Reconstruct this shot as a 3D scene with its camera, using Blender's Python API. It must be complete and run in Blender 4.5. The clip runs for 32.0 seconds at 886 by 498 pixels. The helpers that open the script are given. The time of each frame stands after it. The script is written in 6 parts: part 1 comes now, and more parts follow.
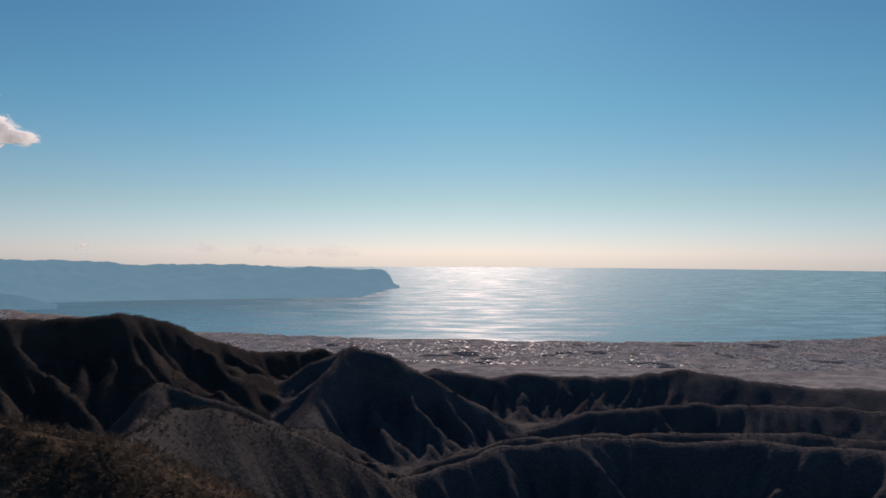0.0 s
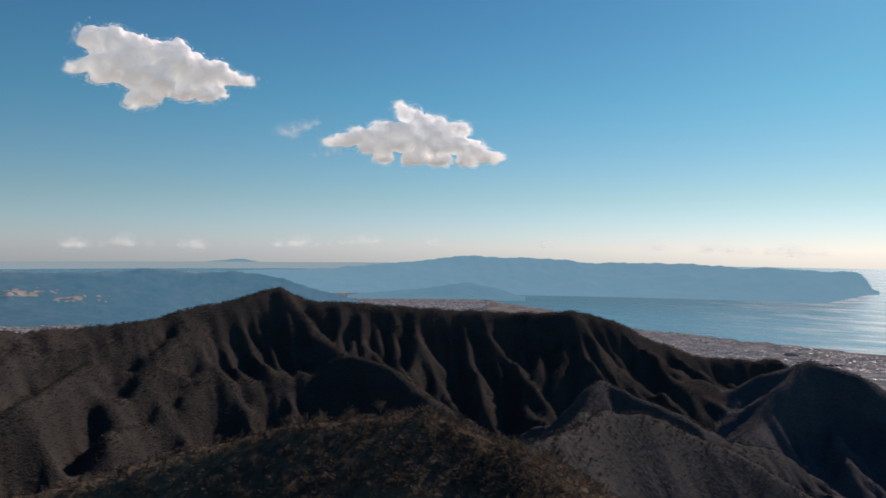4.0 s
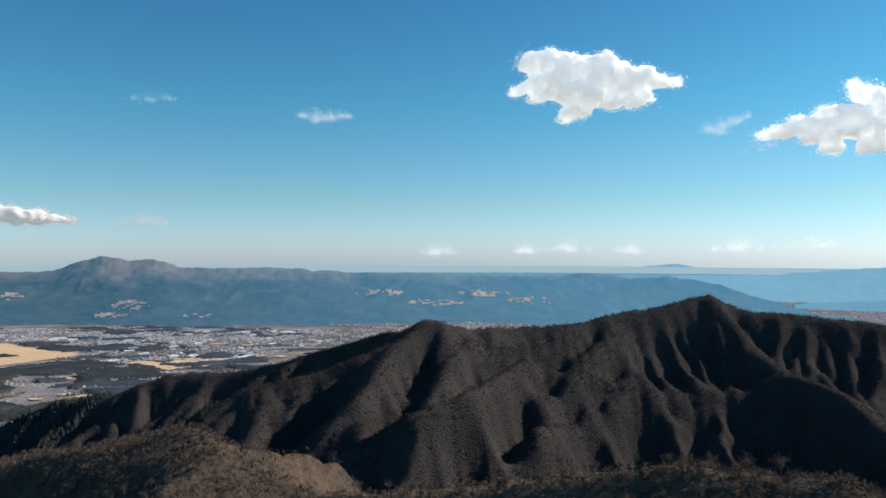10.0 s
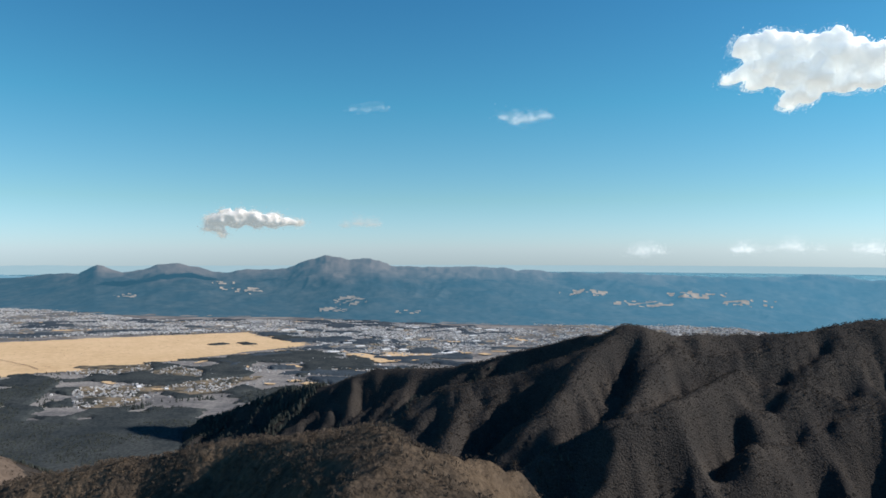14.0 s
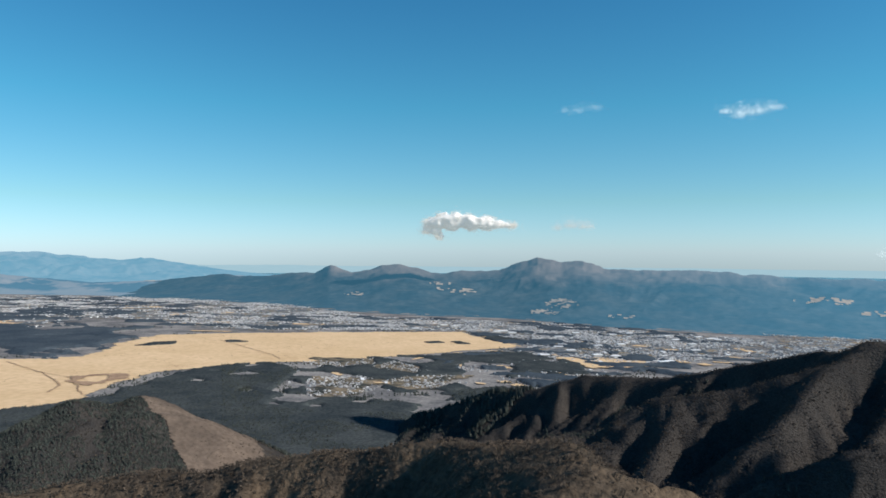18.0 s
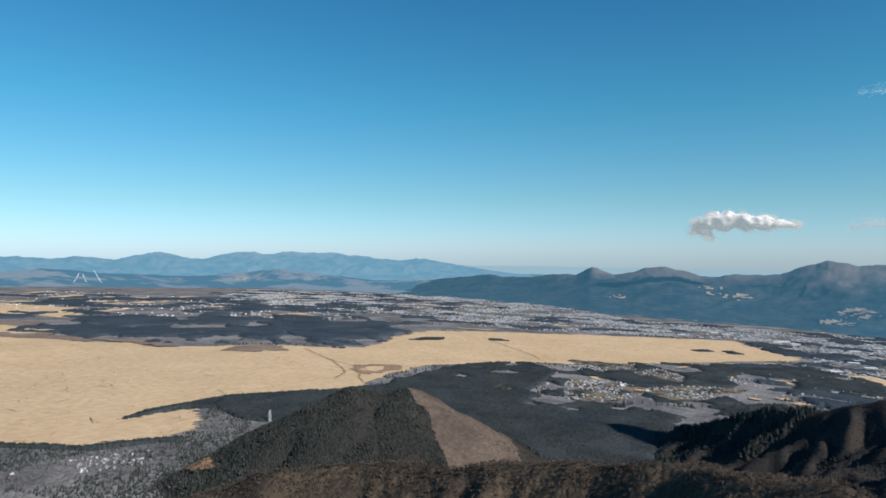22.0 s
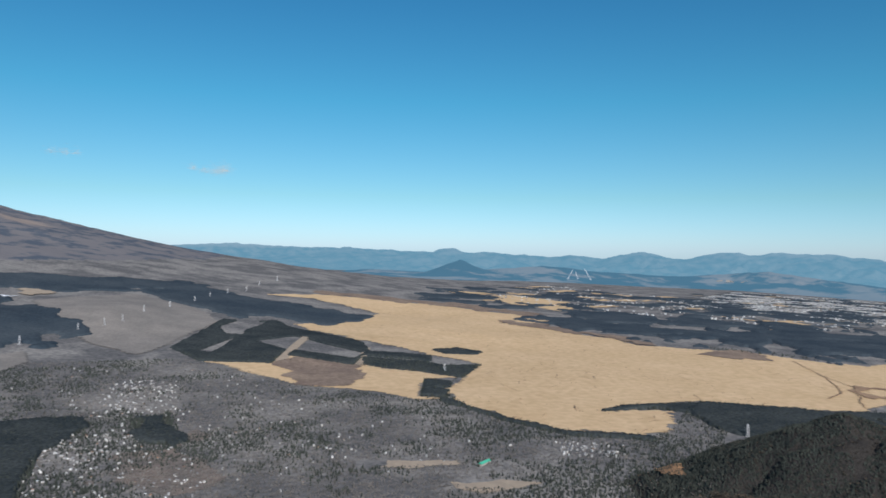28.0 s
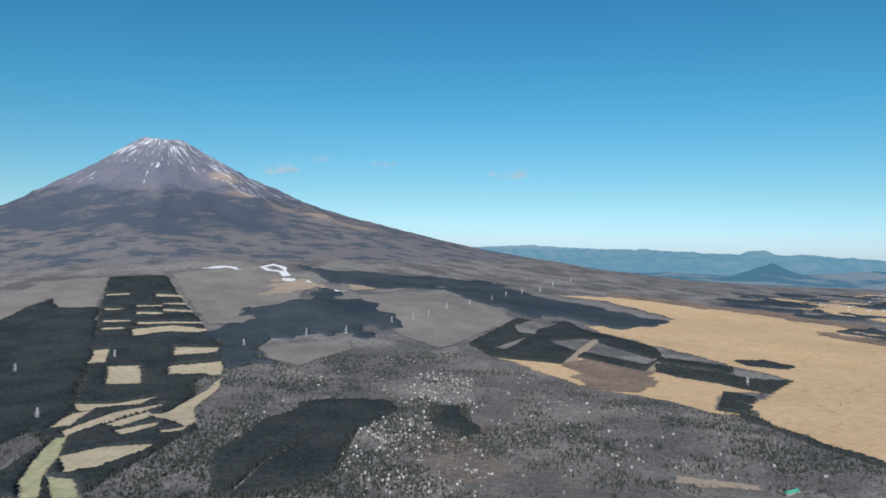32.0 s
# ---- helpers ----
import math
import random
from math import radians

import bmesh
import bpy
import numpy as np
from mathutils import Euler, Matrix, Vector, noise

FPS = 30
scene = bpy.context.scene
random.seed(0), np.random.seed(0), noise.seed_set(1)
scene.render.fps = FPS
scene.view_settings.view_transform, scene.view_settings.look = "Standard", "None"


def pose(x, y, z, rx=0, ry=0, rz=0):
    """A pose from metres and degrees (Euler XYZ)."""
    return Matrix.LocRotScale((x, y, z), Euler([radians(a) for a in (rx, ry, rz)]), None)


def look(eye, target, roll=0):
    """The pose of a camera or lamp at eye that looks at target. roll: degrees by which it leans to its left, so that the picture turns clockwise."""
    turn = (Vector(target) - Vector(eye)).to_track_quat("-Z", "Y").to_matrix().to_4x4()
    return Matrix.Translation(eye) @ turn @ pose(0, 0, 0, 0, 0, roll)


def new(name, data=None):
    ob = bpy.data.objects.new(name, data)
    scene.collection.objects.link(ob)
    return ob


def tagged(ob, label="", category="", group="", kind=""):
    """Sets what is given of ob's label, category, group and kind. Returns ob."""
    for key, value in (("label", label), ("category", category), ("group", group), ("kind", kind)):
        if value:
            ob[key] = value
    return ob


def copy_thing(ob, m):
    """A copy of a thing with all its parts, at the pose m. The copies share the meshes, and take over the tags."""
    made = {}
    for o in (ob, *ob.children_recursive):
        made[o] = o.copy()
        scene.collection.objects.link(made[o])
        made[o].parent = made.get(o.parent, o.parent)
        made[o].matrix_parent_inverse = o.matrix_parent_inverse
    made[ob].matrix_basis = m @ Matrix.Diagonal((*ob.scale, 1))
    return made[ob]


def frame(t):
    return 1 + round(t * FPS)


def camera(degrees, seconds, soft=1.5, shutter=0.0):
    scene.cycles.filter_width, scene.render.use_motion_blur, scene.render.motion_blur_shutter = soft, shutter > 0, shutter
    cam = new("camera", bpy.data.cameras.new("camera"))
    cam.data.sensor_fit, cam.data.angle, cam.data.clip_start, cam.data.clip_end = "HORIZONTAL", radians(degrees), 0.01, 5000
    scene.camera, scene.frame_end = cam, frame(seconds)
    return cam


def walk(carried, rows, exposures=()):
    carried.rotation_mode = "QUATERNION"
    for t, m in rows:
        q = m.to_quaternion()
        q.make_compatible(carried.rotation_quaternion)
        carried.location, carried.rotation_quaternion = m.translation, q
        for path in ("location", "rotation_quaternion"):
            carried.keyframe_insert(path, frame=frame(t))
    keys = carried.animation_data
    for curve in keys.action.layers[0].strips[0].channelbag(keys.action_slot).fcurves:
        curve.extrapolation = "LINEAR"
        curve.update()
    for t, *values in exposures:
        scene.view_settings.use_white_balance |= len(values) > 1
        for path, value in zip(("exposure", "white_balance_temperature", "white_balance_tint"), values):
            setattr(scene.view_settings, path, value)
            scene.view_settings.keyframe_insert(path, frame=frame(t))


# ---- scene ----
# The land is modelled at one to twenty: one unit stands for twenty metres, so that sea,
# coast and far ranges lie within the lens's reach. z = 0 is the level of the sea.
LENS = 64.0
cam = camera(LENS, 32.0, soft=1.6, shutter=0.5)
# seconds, x, y, z, heading to the left of +y, pitch, roll
ROWS = [
    (0, 0.64, -4.29, 78.71, 0.00, 0.26, 0.26), (0.5, 0.81, -4.38, 78.82, 4.14, 0.21, 0.14), (1, 1.05, -4.51, 78.97, 8.45, 0.16, 0.18),
    (1.5, 1.30, -4.64, 79.14, 12.80, 0.12, 0.51), (2, 1.51, -4.71, 79.27, 17.16, 0.04, 0.54), (2.5, 1.68, -4.74, 79.36, 21.49, 0.01, 0.73),
    (3, 1.83, -4.74, 79.43, 25.86, -0.04, 0.64), (3.5, 1.93, -4.68, 79.48, 30.56, -0.05, 0.63), (4, 1.95, -4.53, 79.50, 35.20, -0.06, 0.47),
    (4.5, 1.86, -4.23, 79.49, 39.82, -0.09, 0.63), (6.5, 1.19, -2.77, 79.37, 54.13, 0.05, 0.17), (7, 1.10, -2.55, 79.38, 56.64, 0.09, 0.15),
    (7.5, 1.02, -2.36, 79.39, 59.12, 0.12, 0.08), (8, 0.96, -2.18, 79.42, 61.18, 0.14, 0.07), (8.5, 0.92, -2.02, 79.45, 63.25, 0.16, 0.02),
    (9, 0.89, -1.89, 79.49, 65.31, 0.17, 0.04), (9.5, 0.88, -1.77, 79.54, 67.32, 0.21, 0.04), (10, 0.87, -1.65, 79.59, 69.35, 0.20, 0.06),
    (10.5, 0.89, -1.53, 79.64, 71.45, 0.19, 0.11), (11, 0.93, -1.41, 79.71, 73.47, 0.19, 0.10), (11.5, 0.96, -1.29, 79.77, 75.50, 0.18, 0.10),
    (12, 0.94, -1.16, 79.82, 77.52, 0.18, 0.16), (12.5, 0.88, -1.01, 79.85, 79.56, 0.17, 0.12), (13, 0.78, -0.85, 79.88, 81.66, 0.13, 0.05),
    (13.5, 0.66, -0.68, 79.90, 83.72, 0.11, 0.00), (14, 0.54, -0.53, 79.93, 85.75, 0.12, 0.01), (14.5, 0.41, -0.39, 79.94, 87.77, 0.14, 0.07),
    (16.5, -0.11, 0.12, 80.05, 96.23, 0.22, 0.14), (17, -0.21, 0.24, 80.11, 98.33, 0.23, 0.16), (17.5, -0.32, 0.35, 80.18, 100.42, 0.23, 0.21),
    (18, -0.45, 0.46, 80.23, 102.83, 0.25, 0.23), (18.5, -0.60, 0.55, 80.28, 105.40, 0.26, 0.26), (19, -0.77, 0.63, 80.32, 107.99, 0.26, 0.26),
    (19.5, -0.96, 0.70, 80.35, 110.61, 0.24, 0.29), (20, -1.18, 0.78, 80.38, 113.24, 0.24, 0.33), (20.5, -1.42, 0.88, 80.38, 115.88, 0.25, 0.35),
    (21, -1.70, 0.97, 80.38, 118.55, 0.26, 0.39), (21.5, -1.99, 1.07, 80.37, 121.17, 0.26, 0.38), (22, -2.25, 1.15, 80.38, 123.82, 0.27, 0.37),
    (22.5, -2.50, 1.22, 80.39, 126.48, 0.24, 0.47), (23, -2.73, 1.28, 80.41, 129.66, 0.25, 0.56), (23.5, -2.95, 1.33, 80.44, 133.42, 0.24, 0.56),
    (24, -3.15, 1.36, 80.48, 137.17, 0.22, 0.61), (24.5, -3.35, 1.36, 80.55, 140.45, 0.20, 0.62), (25, -3.54, 1.34, 80.65, 143.48, 0.15, 0.62),
    (25.5, -3.71, 1.31, 80.74, 146.50, 0.08, 0.73), (27.5, -4.17, 1.13, 80.90, 158.40, -0.09, 0.71), (28, -4.30, 1.12, 80.93, 161.44, -0.12, 0.84),
    (28.5, -4.48, 1.19, 80.97, 164.48, -0.15, 0.89), (29, -4.69, 1.33, 81.02, 167.52, -0.18, 0.90), (29.5, -4.92, 1.44, 81.06, 170.49, -0.20, 0.85),
    (30, -5.16, 1.42, 81.08, 173.42, -0.23, 0.80), (30.5, -5.44, 1.21, 81.06, 176.39, -0.25, 0.83), (31, -5.75, 0.87, 81.01, 179.31, -0.26, 0.85),
    (31.5, -6.04, 0.52, 80.97, 182.17, -0.28, 0.83), (32, -6.24, 0.28, 80.94, 185.03, -0.30, 0.84),
]


def heading(az, pitch):
    a, p = radians(az), radians(pitch)
    return Vector((-math.sin(a) * math.cos(p), math.cos(a) * math.cos(p), math.sin(p)))


PATH = []
for t, x, y, z, az, pitch, roll in ROWS:
    eye = Vector((x, y, z))
    PATH.append((t, look(eye, eye + 100 * heading(az, pitch), roll)))
walk(cam, PATH, [(0, -0.50, 7900, 33), (2, -0.44, 7750, 31), (4.5, -0.23, 7500, 26), (8, 0.15, 7000, 19), (14, 0.35, 6850, 14), (19, 0.38, 6700, 11), (24.0, 0.05, 6500, 13), (32, 0.0, 6550, 12)])

# ---------------------------------------------------------------- world and sun
SUN_AZ, SUN_EL = -3.0, 32.5
world = bpy.data.worlds.new("world")
scene.world = world
world.use_nodes = True
wn = world.node_tree.nodes
sky = wn.new("ShaderNodeTexSky")
sky.sky_type, sky.sun_disc = "NISHITA", False
sky.sun_elevation, sky.sun_rotation = radians(SUN_EL), radians(-SUN_AZ)
sky.altitude, sky.air_density, sky.dust_density, sky.ozone_density = 1500, 1.0, 0.7, 3.0
wn["Background"].inputs["Strength"].default_value = 0.0925
clear = wn.new("ShaderNodeMix")  # the cyan cast of a dry winter sky, pale and milky low down
clear.data_type, clear.blend_type = "RGBA", "MULTIPLY"
clear.inputs["Factor"].default_value = 1.0
where, split, band = wn.new("ShaderNodeTexCoord"), wn.new("ShaderNodeSeparateXYZ"), wn.new("ShaderNodeValToRGB")
stops = band.color_ramp.elements
stops[0].position, stops[0].color = 0.0, (0.74, 0.98, 1.36, 1)
stops[1].position, stops[1].color = 0.45, (0.20, 0.86, 1.10, 1)
stops.new(0.07).color = (0.62, 0.96, 1.00, 1)
stops.new(0.20).color = (0.34, 1.02, 1.06, 1)
tie = world.node_tree.links.new
tie(where.outputs["Generated"], split.inputs["Vector"])
tie(split.outputs["Z"], band.inputs["Fac"])
tie(band.outputs["Color"], clear.inputs["B"])
tie(sky.outputs["Color"], clear.inputs["A"])
tie(clear.outputs["Result"], wn["Background"].inputs["Color"])
sun_data = bpy.data.lights.new("sun", "SUN")
sun_data.energy, sun_data.angle, sun_data.color = 4.5, radians(0.5), (1.0, 0.94, 0.86)
sun = new("sun", sun_data)
sun.matrix_world = look(Vector((0, 0, 0)), -heading(SUN_AZ, SUN_EL))
sun.location = heading(SUN_AZ, SUN_EL) * 900

# ---------------------------------------------------------------- materials


def mat(name, base, other=None, scale=1.0, rough=0.9, bump=0.0, detail=6.0, fine=None, fine_scale=8.0, glow=None, glow_strength=0.0, third=None, stretch=None, soft=0.12, mid=0.5, spec=0.0, random_tint=0.0, high=None):
    """A procedural surface: two colours in large patches, a finer grain over them, relief."""
    m = bpy.data.materials.new(name)
    m.use_nodes = True
    nt = m.node_tree
    n, link = nt.nodes, nt.links.new
    b = n["Principled BSDF"]
    b.inputs["Roughness"].default_value = rough
    b.inputs["Specular IOR Level"].default_value = spec
    geo = n.new("ShaderNodeNewGeometry")
    at = geo.outputs["Position"]
    if stretch:
        mp = n.new("ShaderNodeMapping")
        mp.inputs["Scale"].default_value = stretch
        link(at, mp.inputs["Vector"])
        at = mp.outputs["Vector"]
    b.inputs["Base Color"].default_value = (*base, 1)
    last = None
    if other:
        tex = n.new("ShaderNodeTexNoise")
        tex.inputs["Scale"].default_value, tex.inputs["Detail"].default_value, tex.inputs["Roughness"].default_value = scale, detail, 0.62
        link(at, tex.inputs["Vector"])
        ramp = n.new("ShaderNodeValToRGB")
        ramp.color_ramp.elements[0].position, ramp.color_ramp.elements[1].position = mid - soft, mid + soft
        ramp.color_ramp.elements[0].color, ramp.color_ramp.elements[1].color = (*base, 1), (*other, 1)
        if third:
            e = ramp.color_ramp.elements.new(min(0.98, mid + soft * 2.2))
            e.color = (*third, 1)
        link(tex.outputs["Fac"], ramp.inputs["Fac"])
        last = ramp.outputs["Color"]
    if fine:
        tex2 = n.new("ShaderNodeTexNoise")
        tex2.inputs["Scale"].default_value, tex2.inputs["Detail"].default_value = fine_scale, 4.0
        link(geo.outputs["Position"], tex2.inputs["Vector"])
        ramp2 = n.new("ShaderNodeValToRGB")
        ramp2.color_ramp.elements[0].position, ramp2.color_ramp.elements[1].position = 0.35, 0.7
        ramp2.color_ramp.elements[0].color, ramp2.color_ramp.elements[1].color = (1, 1, 1, 1), (*fine, 1)
        link(tex2.outputs["Fac"], ramp2.inputs["Fac"])
        mix = n.new("ShaderNodeMix")
        mix.data_type, mix.blend_type = "RGBA", "MULTIPLY"
        mix.inputs["Factor"].default_value = 1.0
        mix.inputs["A"].default_value = (*base, 1)
        if last:
            link(last, mix.inputs["A"])
        link(ramp2.outputs["Color"], mix.inputs["B"])
        last = mix.outputs["Result"]
    if high:  # another growth above a height
        low_z, high_z, tone = high
        up, step, cap = n.new("ShaderNodeSeparateXYZ"), n.new("ShaderNodeMapRange"), n.new("ShaderNodeMix")
        link(geo.outputs["Position"], up.inputs[0])
        ragged = n.new("ShaderNodeMath")
        ragged.operation = "MULTIPLY_ADD"
        ragged.inputs[1].default_value = 1.6 * (high_z - low_z)
        link(tex.outputs["Fac"], ragged.inputs[0])
        link(up.outputs["Z"], ragged.inputs[2])
        step.inputs["From Min"].default_value, step.inputs["From Max"].default_value = low_z, high_z
        link(ragged.outputs[0], step.inputs["Value"])
        cap.data_type = "RGBA"
        cap.inputs["B"].default_value = (*tone, 1)
        link(step.outputs["Result"], cap.inputs["Factor"])
        link(last, cap.inputs["A"])
        last = cap.outputs["Result"]
    if random_tint:
        rnd = n.new("ShaderNodeObjectInfo") if random_tint > 0 else geo
        out = rnd.outputs["Random"] if random_tint > 0 else geo.outputs["Random Per Island"]
        hsv = n.new("ShaderNodeHueSaturation")
        mr = n.new("ShaderNodeMapRange")
        mr.inputs["To Min"].default_value, mr.inputs["To Max"].default_value = 1 - abs(random_tint), 1 + abs(random_tint)
        link(out, mr.inputs["Value"])
        link(mr.outputs["Result"], hsv.inputs["Value"])
        hsv.inputs["Color"].default_value = (*base, 1)
        if last:
            link(last, hsv.inputs["Color"])
        last = hsv.outputs["Color"]
    if last:
        link(last, b.inputs["Base Color"])
    if bump:
        tex3 = n.new("ShaderNodeTexNoise")
        tex3.inputs["Scale"].default_value, tex3.inputs["Detail"].default_value = fine_scale, 6.0
        link(geo.outputs["Position"], tex3.inputs["Vector"])
        bp = n.new("ShaderNodeBump")
        bp.inputs["Strength"].default_value, bp.inputs["Distance"].default_value = bump, 0.5
        link(tex3.outputs["Fac"], bp.inputs["Height"])
        link(bp.outputs["Normal"], b.inputs["Normal"])
    if glow:
        b.inputs["Emission Color"].default_value = (*glow, 1)
        b.inputs["Emission Strength"].default_value = glow_strength
    return m


def thin(m, share=0.5):
    """Lets some of the light through, as bare twigs do."""
    nt = m.node_tree
    b = nt.nodes["Principled BSDF"]
    through_it, both = nt.nodes.new("ShaderNodeBsdfTranslucent"), nt.nodes.new("ShaderNodeMixShader")
    both.inputs[0].default_value = share
    if b.inputs["Base Color"].links:
        nt.links.new(b.inputs["Base Color"].links[0].from_socket, through_it.inputs["Color"])
    nt.links.new(b.outputs[0], both.inputs[1])
    nt.links.new(through_it.outputs[0], both.inputs[2])
    nt.links.new(both.outputs[0], nt.nodes["Material Output"].inputs["Surface"])
    return m
# ---------------------------------------------------------------- the shape of the land
EYE = 80.0  # heights below are given from the middle of the flight, 80 units over the sea


def lattice(ix, iy, seed):
    h = (ix * 374761393 + iy * 668265263 + seed * 974634777) & 0x7FFFFFFF
    h = ((h ^ (h >> 13)) * 1274126177) & 0x7FFFFFFF
    h = (h ^ (h >> 16)) & 0x7FFFFFFF
    return (h % 65536) / 32767.5 - 1.0


def grain(x, y, size, seed=0):
    """Smooth noise from -1 to 1 with features of the given size."""
    u, v = x / size, y / size
    iu, iv = np.floor(u).astype(np.int64), np.floor(v).astype(np.int64)
    fu, fv = u - iu, v - iv
    fu, fv = fu * fu * (3 - 2 * fu), fv * fv * (3 - 2 * fv)
    a = lattice(iu, iv, seed) * (1 - fu) + lattice(iu + 1, iv, seed) * fu
    b = lattice(iu, iv + 1, seed) * (1 - fu) + lattice(iu + 1, iv + 1, seed) * fu
    return a * (1 - fv) + b * fv


def rough(x, y, size, octaves=4, seed=0):
    out, amp = 0.0, 1.0
    for k in range(octaves):
        out = out + amp * grain(x + 31.7 * k, y - 17.3 * k, size / 2**k, seed + k)
        amp *= 0.5
    return out


def ridged(x, y, size, octaves=4, seed=0):
    out, amp = 0.0, 1.0
    for k in range(octaves):
        out = out + amp * (1 - 2 * np.abs(grain(x + 13.1 * k, y + 7.7 * k, size / 2**k, seed + k)))
        amp *= 0.5
    return out


def polar(az, d, z=0.0):
    return (-d * math.sin(math.radians(az)), d * math.cos(math.radians(az)), z)


VOLCANO = polar(206.3, 738)
SIDE_CRATERS = [(201.5, 648, 22, 0.8), (200.2, 612, 20, 0.6), (197.5, 600, 20, 0.4), (194.3, 590, 22, 0.7), (191.6, 585, 24, 0.55)]  # heading, distance, spread of the cinder, cover
CONE_R = [0, 20, 38, 59, 86, 115, 143, 173, 201, 231, 260, 290, 320, 420, 520, 600, 680, 750, 850, 950, 1100, 1300, 2500]
CONE_Z = [97, 99, 88, 75, 62, 50, 38, 28, 21, 14, 8, 1.4, -4.7, -20, -31, -35, -36.5, -39, -44, -47.5, -52, -57, -70]
COAST_AZ = [-180, -100, -60, -33, -30, -22, -14, -5, 4, 12.7, 19, 24, 26.5, 28.5, 30.4, 33, 46, 50, 112, 120, 180]
COAST_D = [2500, 1500, 1100, 830, 755, 673, 642, 633, 640, 680, 722, 800, 935, 985, 1030, 1260, 1340, 1340, 1340, 2500, 2500]

# crests of the mountains: heading, distance, height
RIDGES = {
    "mountain": [
        (0.92, [(104, 165, -37), (98.5, 150, -29), (95, 140, -26.5), (91, 135, -22.9), (86, 130, -21.9), (84, 128, -20.8), (80, 120, -17.2), (76, 112, -14.2), (72, 102, -10.6), (68, 106, -12.1), (64, 110, -12), (59.3, 114, -11.7), (53.8, 122, -9.9), (49.4, 130, -8.0)]),
        (0.92, [(49.4, 130, -8.0), (47, 131, -10.3), (44.2, 132, -11.3), (37.7, 135, -12.2), (30.6, 140, -13.8), (25, 143, -12.9), (21.8, 149, -15.4), (18.3, 164, -20.9), (14.9, 178, -26.6), (9.8, 193, -27.7), (6, 205, -36), (0, 240, -55)]),
        (0.98, [(73, 101, -12), (76, 98, -14.7), (79, 97, -16.9), (82.1, 97, -17.9), (86, 99, -19), (89, 97, -24), (90, 90, -30)]),
        (0.98, [(49, 129, -9), (47.5, 124, -14.2), (43.3, 114, -18.2), (39.1, 108, -19.6), (36.9, 100, -22.9), (33, 95, -29.7)]),
        (0.98, [(43.3, 114, -18.2), (48, 110, -22.3), (52, 107, -26.3), (59.6, 103, -32.4), (66, 100, -41)]),
        (0.98, [(59, 113, -12), (61, 108, -17.6), (64, 104, -23.7), (68, 100, -32)]),
        (1.12, [(71.9, 102, -10.8), (74.2, 95.4, -13.3), (76.7, 85.3, -17.4), (80.8, 79.5, -22.7), (83.8, 72, -27)]),
        (1.12, [(68.4, 101.4, -13.0), (70.1, 91.6, -15.4), (71.6, 83.8, -19.4)]),
        (1.12, [(63.1, 102.6, -16.1), (68.0, 86.5, -17.5), (74.0, 78.8, -19.8), (78.5, 75.8, -22.8), (83.0, 72, -27)]),
        (1.12, [(53.8, 107.1, -23.5), (59.0, 95.8, -24.2), (62.4, 86.5, -26.0)]),
        (1.12, [(56.1, 114.9, -13.8), (59.3, 103.1, -18.4), (61.7, 95.1, -24.7)]),
        (1.12, [(83.9, 97.2, -19.2), (85.3, 88.7, -22.6), (86.8, 80, -27)]),
    ],
    "rocky_peak": [
        (0.95, [(16, 140, -36), (14.1, 148, -31.8), (10.1, 149, -24.6), (6.7, 149, -21.6), (4.1, 149, -23.2), (0.8, 148, -28), (-3.4, 147, -34.2), (-6, 147, -40)]),
        (0.95, [(7.5, 148, -22), (10.5, 132, -29), (12, 112, -34)]),
    ],
    "low_ridge": [
        (0.72, [(6, 212, -42), (0.4, 213, -37), (-3.8, 212, -39.5), (-6.5, 213, -38), (-9.3, 213, -39), (-15.5, 213, -37.7), (-19.5, 214, -35.3), (-24, 213, -36.8), (-28.7, 214, -37.4), (-32.8, 214, -36.6), (-48, 215, -35)]),
        (0.72, [(-6, 147, -40), (-12, 160, -37), (-20, 170, -36), (-30, 175, -35), (-46, 180, -34)]),
        (0.72, [(2, 120, -38), (-6, 118, -33), (-16, 122, -32), (-28, 128, -31), (-44, 130, -30)]),
        (0.72, [(8, 62, -22), (4, 75, -27), (-6, 85, -25.5), (-15, 90, -25), (-25, 92, -24.5), (-40, 90, -22)]),
    ],
    "wooded_spur": [
        (0.92, [(35, 20, -8), (28, 40, -14), (25, 60, -17), (23.5, 72, -17.8), (22.2, 80, -15.8), (19, 79, -17.4), (15.9, 80, -19.1), (12, 90, -24), (9, 110, -31)]),
        (0.92, [(38, 16, -7.5), (30, 28, -9.8), (22, 42, -10.4), (15, 52, -14.2), (8, 62, -20), (2, 75, -27)]),
    ],
    "near_hill": [
        (0.60, [(33, 12, -5.2), (41.6, 13, -4.6), (47, 15, -5.2), (52.6, 17, -5.7), (60.4, 19, -6.7), (72, 21, -7.9), (77.5, 23, -8.6), (84, 27, -9.9), (90.6, 29, -8.2), (93, 32, -8.2), (97, 37, -9.8), (102.3, 45, -11.8), (110.7, 49, -13.1), (118.8, 52, -14.9), (128, 56, -16.1), (135.5, 58, -17), (145, 60, -21), (155, 62, -28)]),
    ],
    "cone_hill": [
        (0.56, [(132, 121, -24), (129.8, 121, -22.6), (127.3, 121, -23.6), (125.3, 121, -22.5), (123.8, 121, -24.5)]),
        (0.45, [(141, 94, -31), (137, 96, -29.3), (132, 100, -29), (128, 104, -31)]),
    ],
}
GROUPS = ["ground"] + list(RIDGES) + ["volcano"]


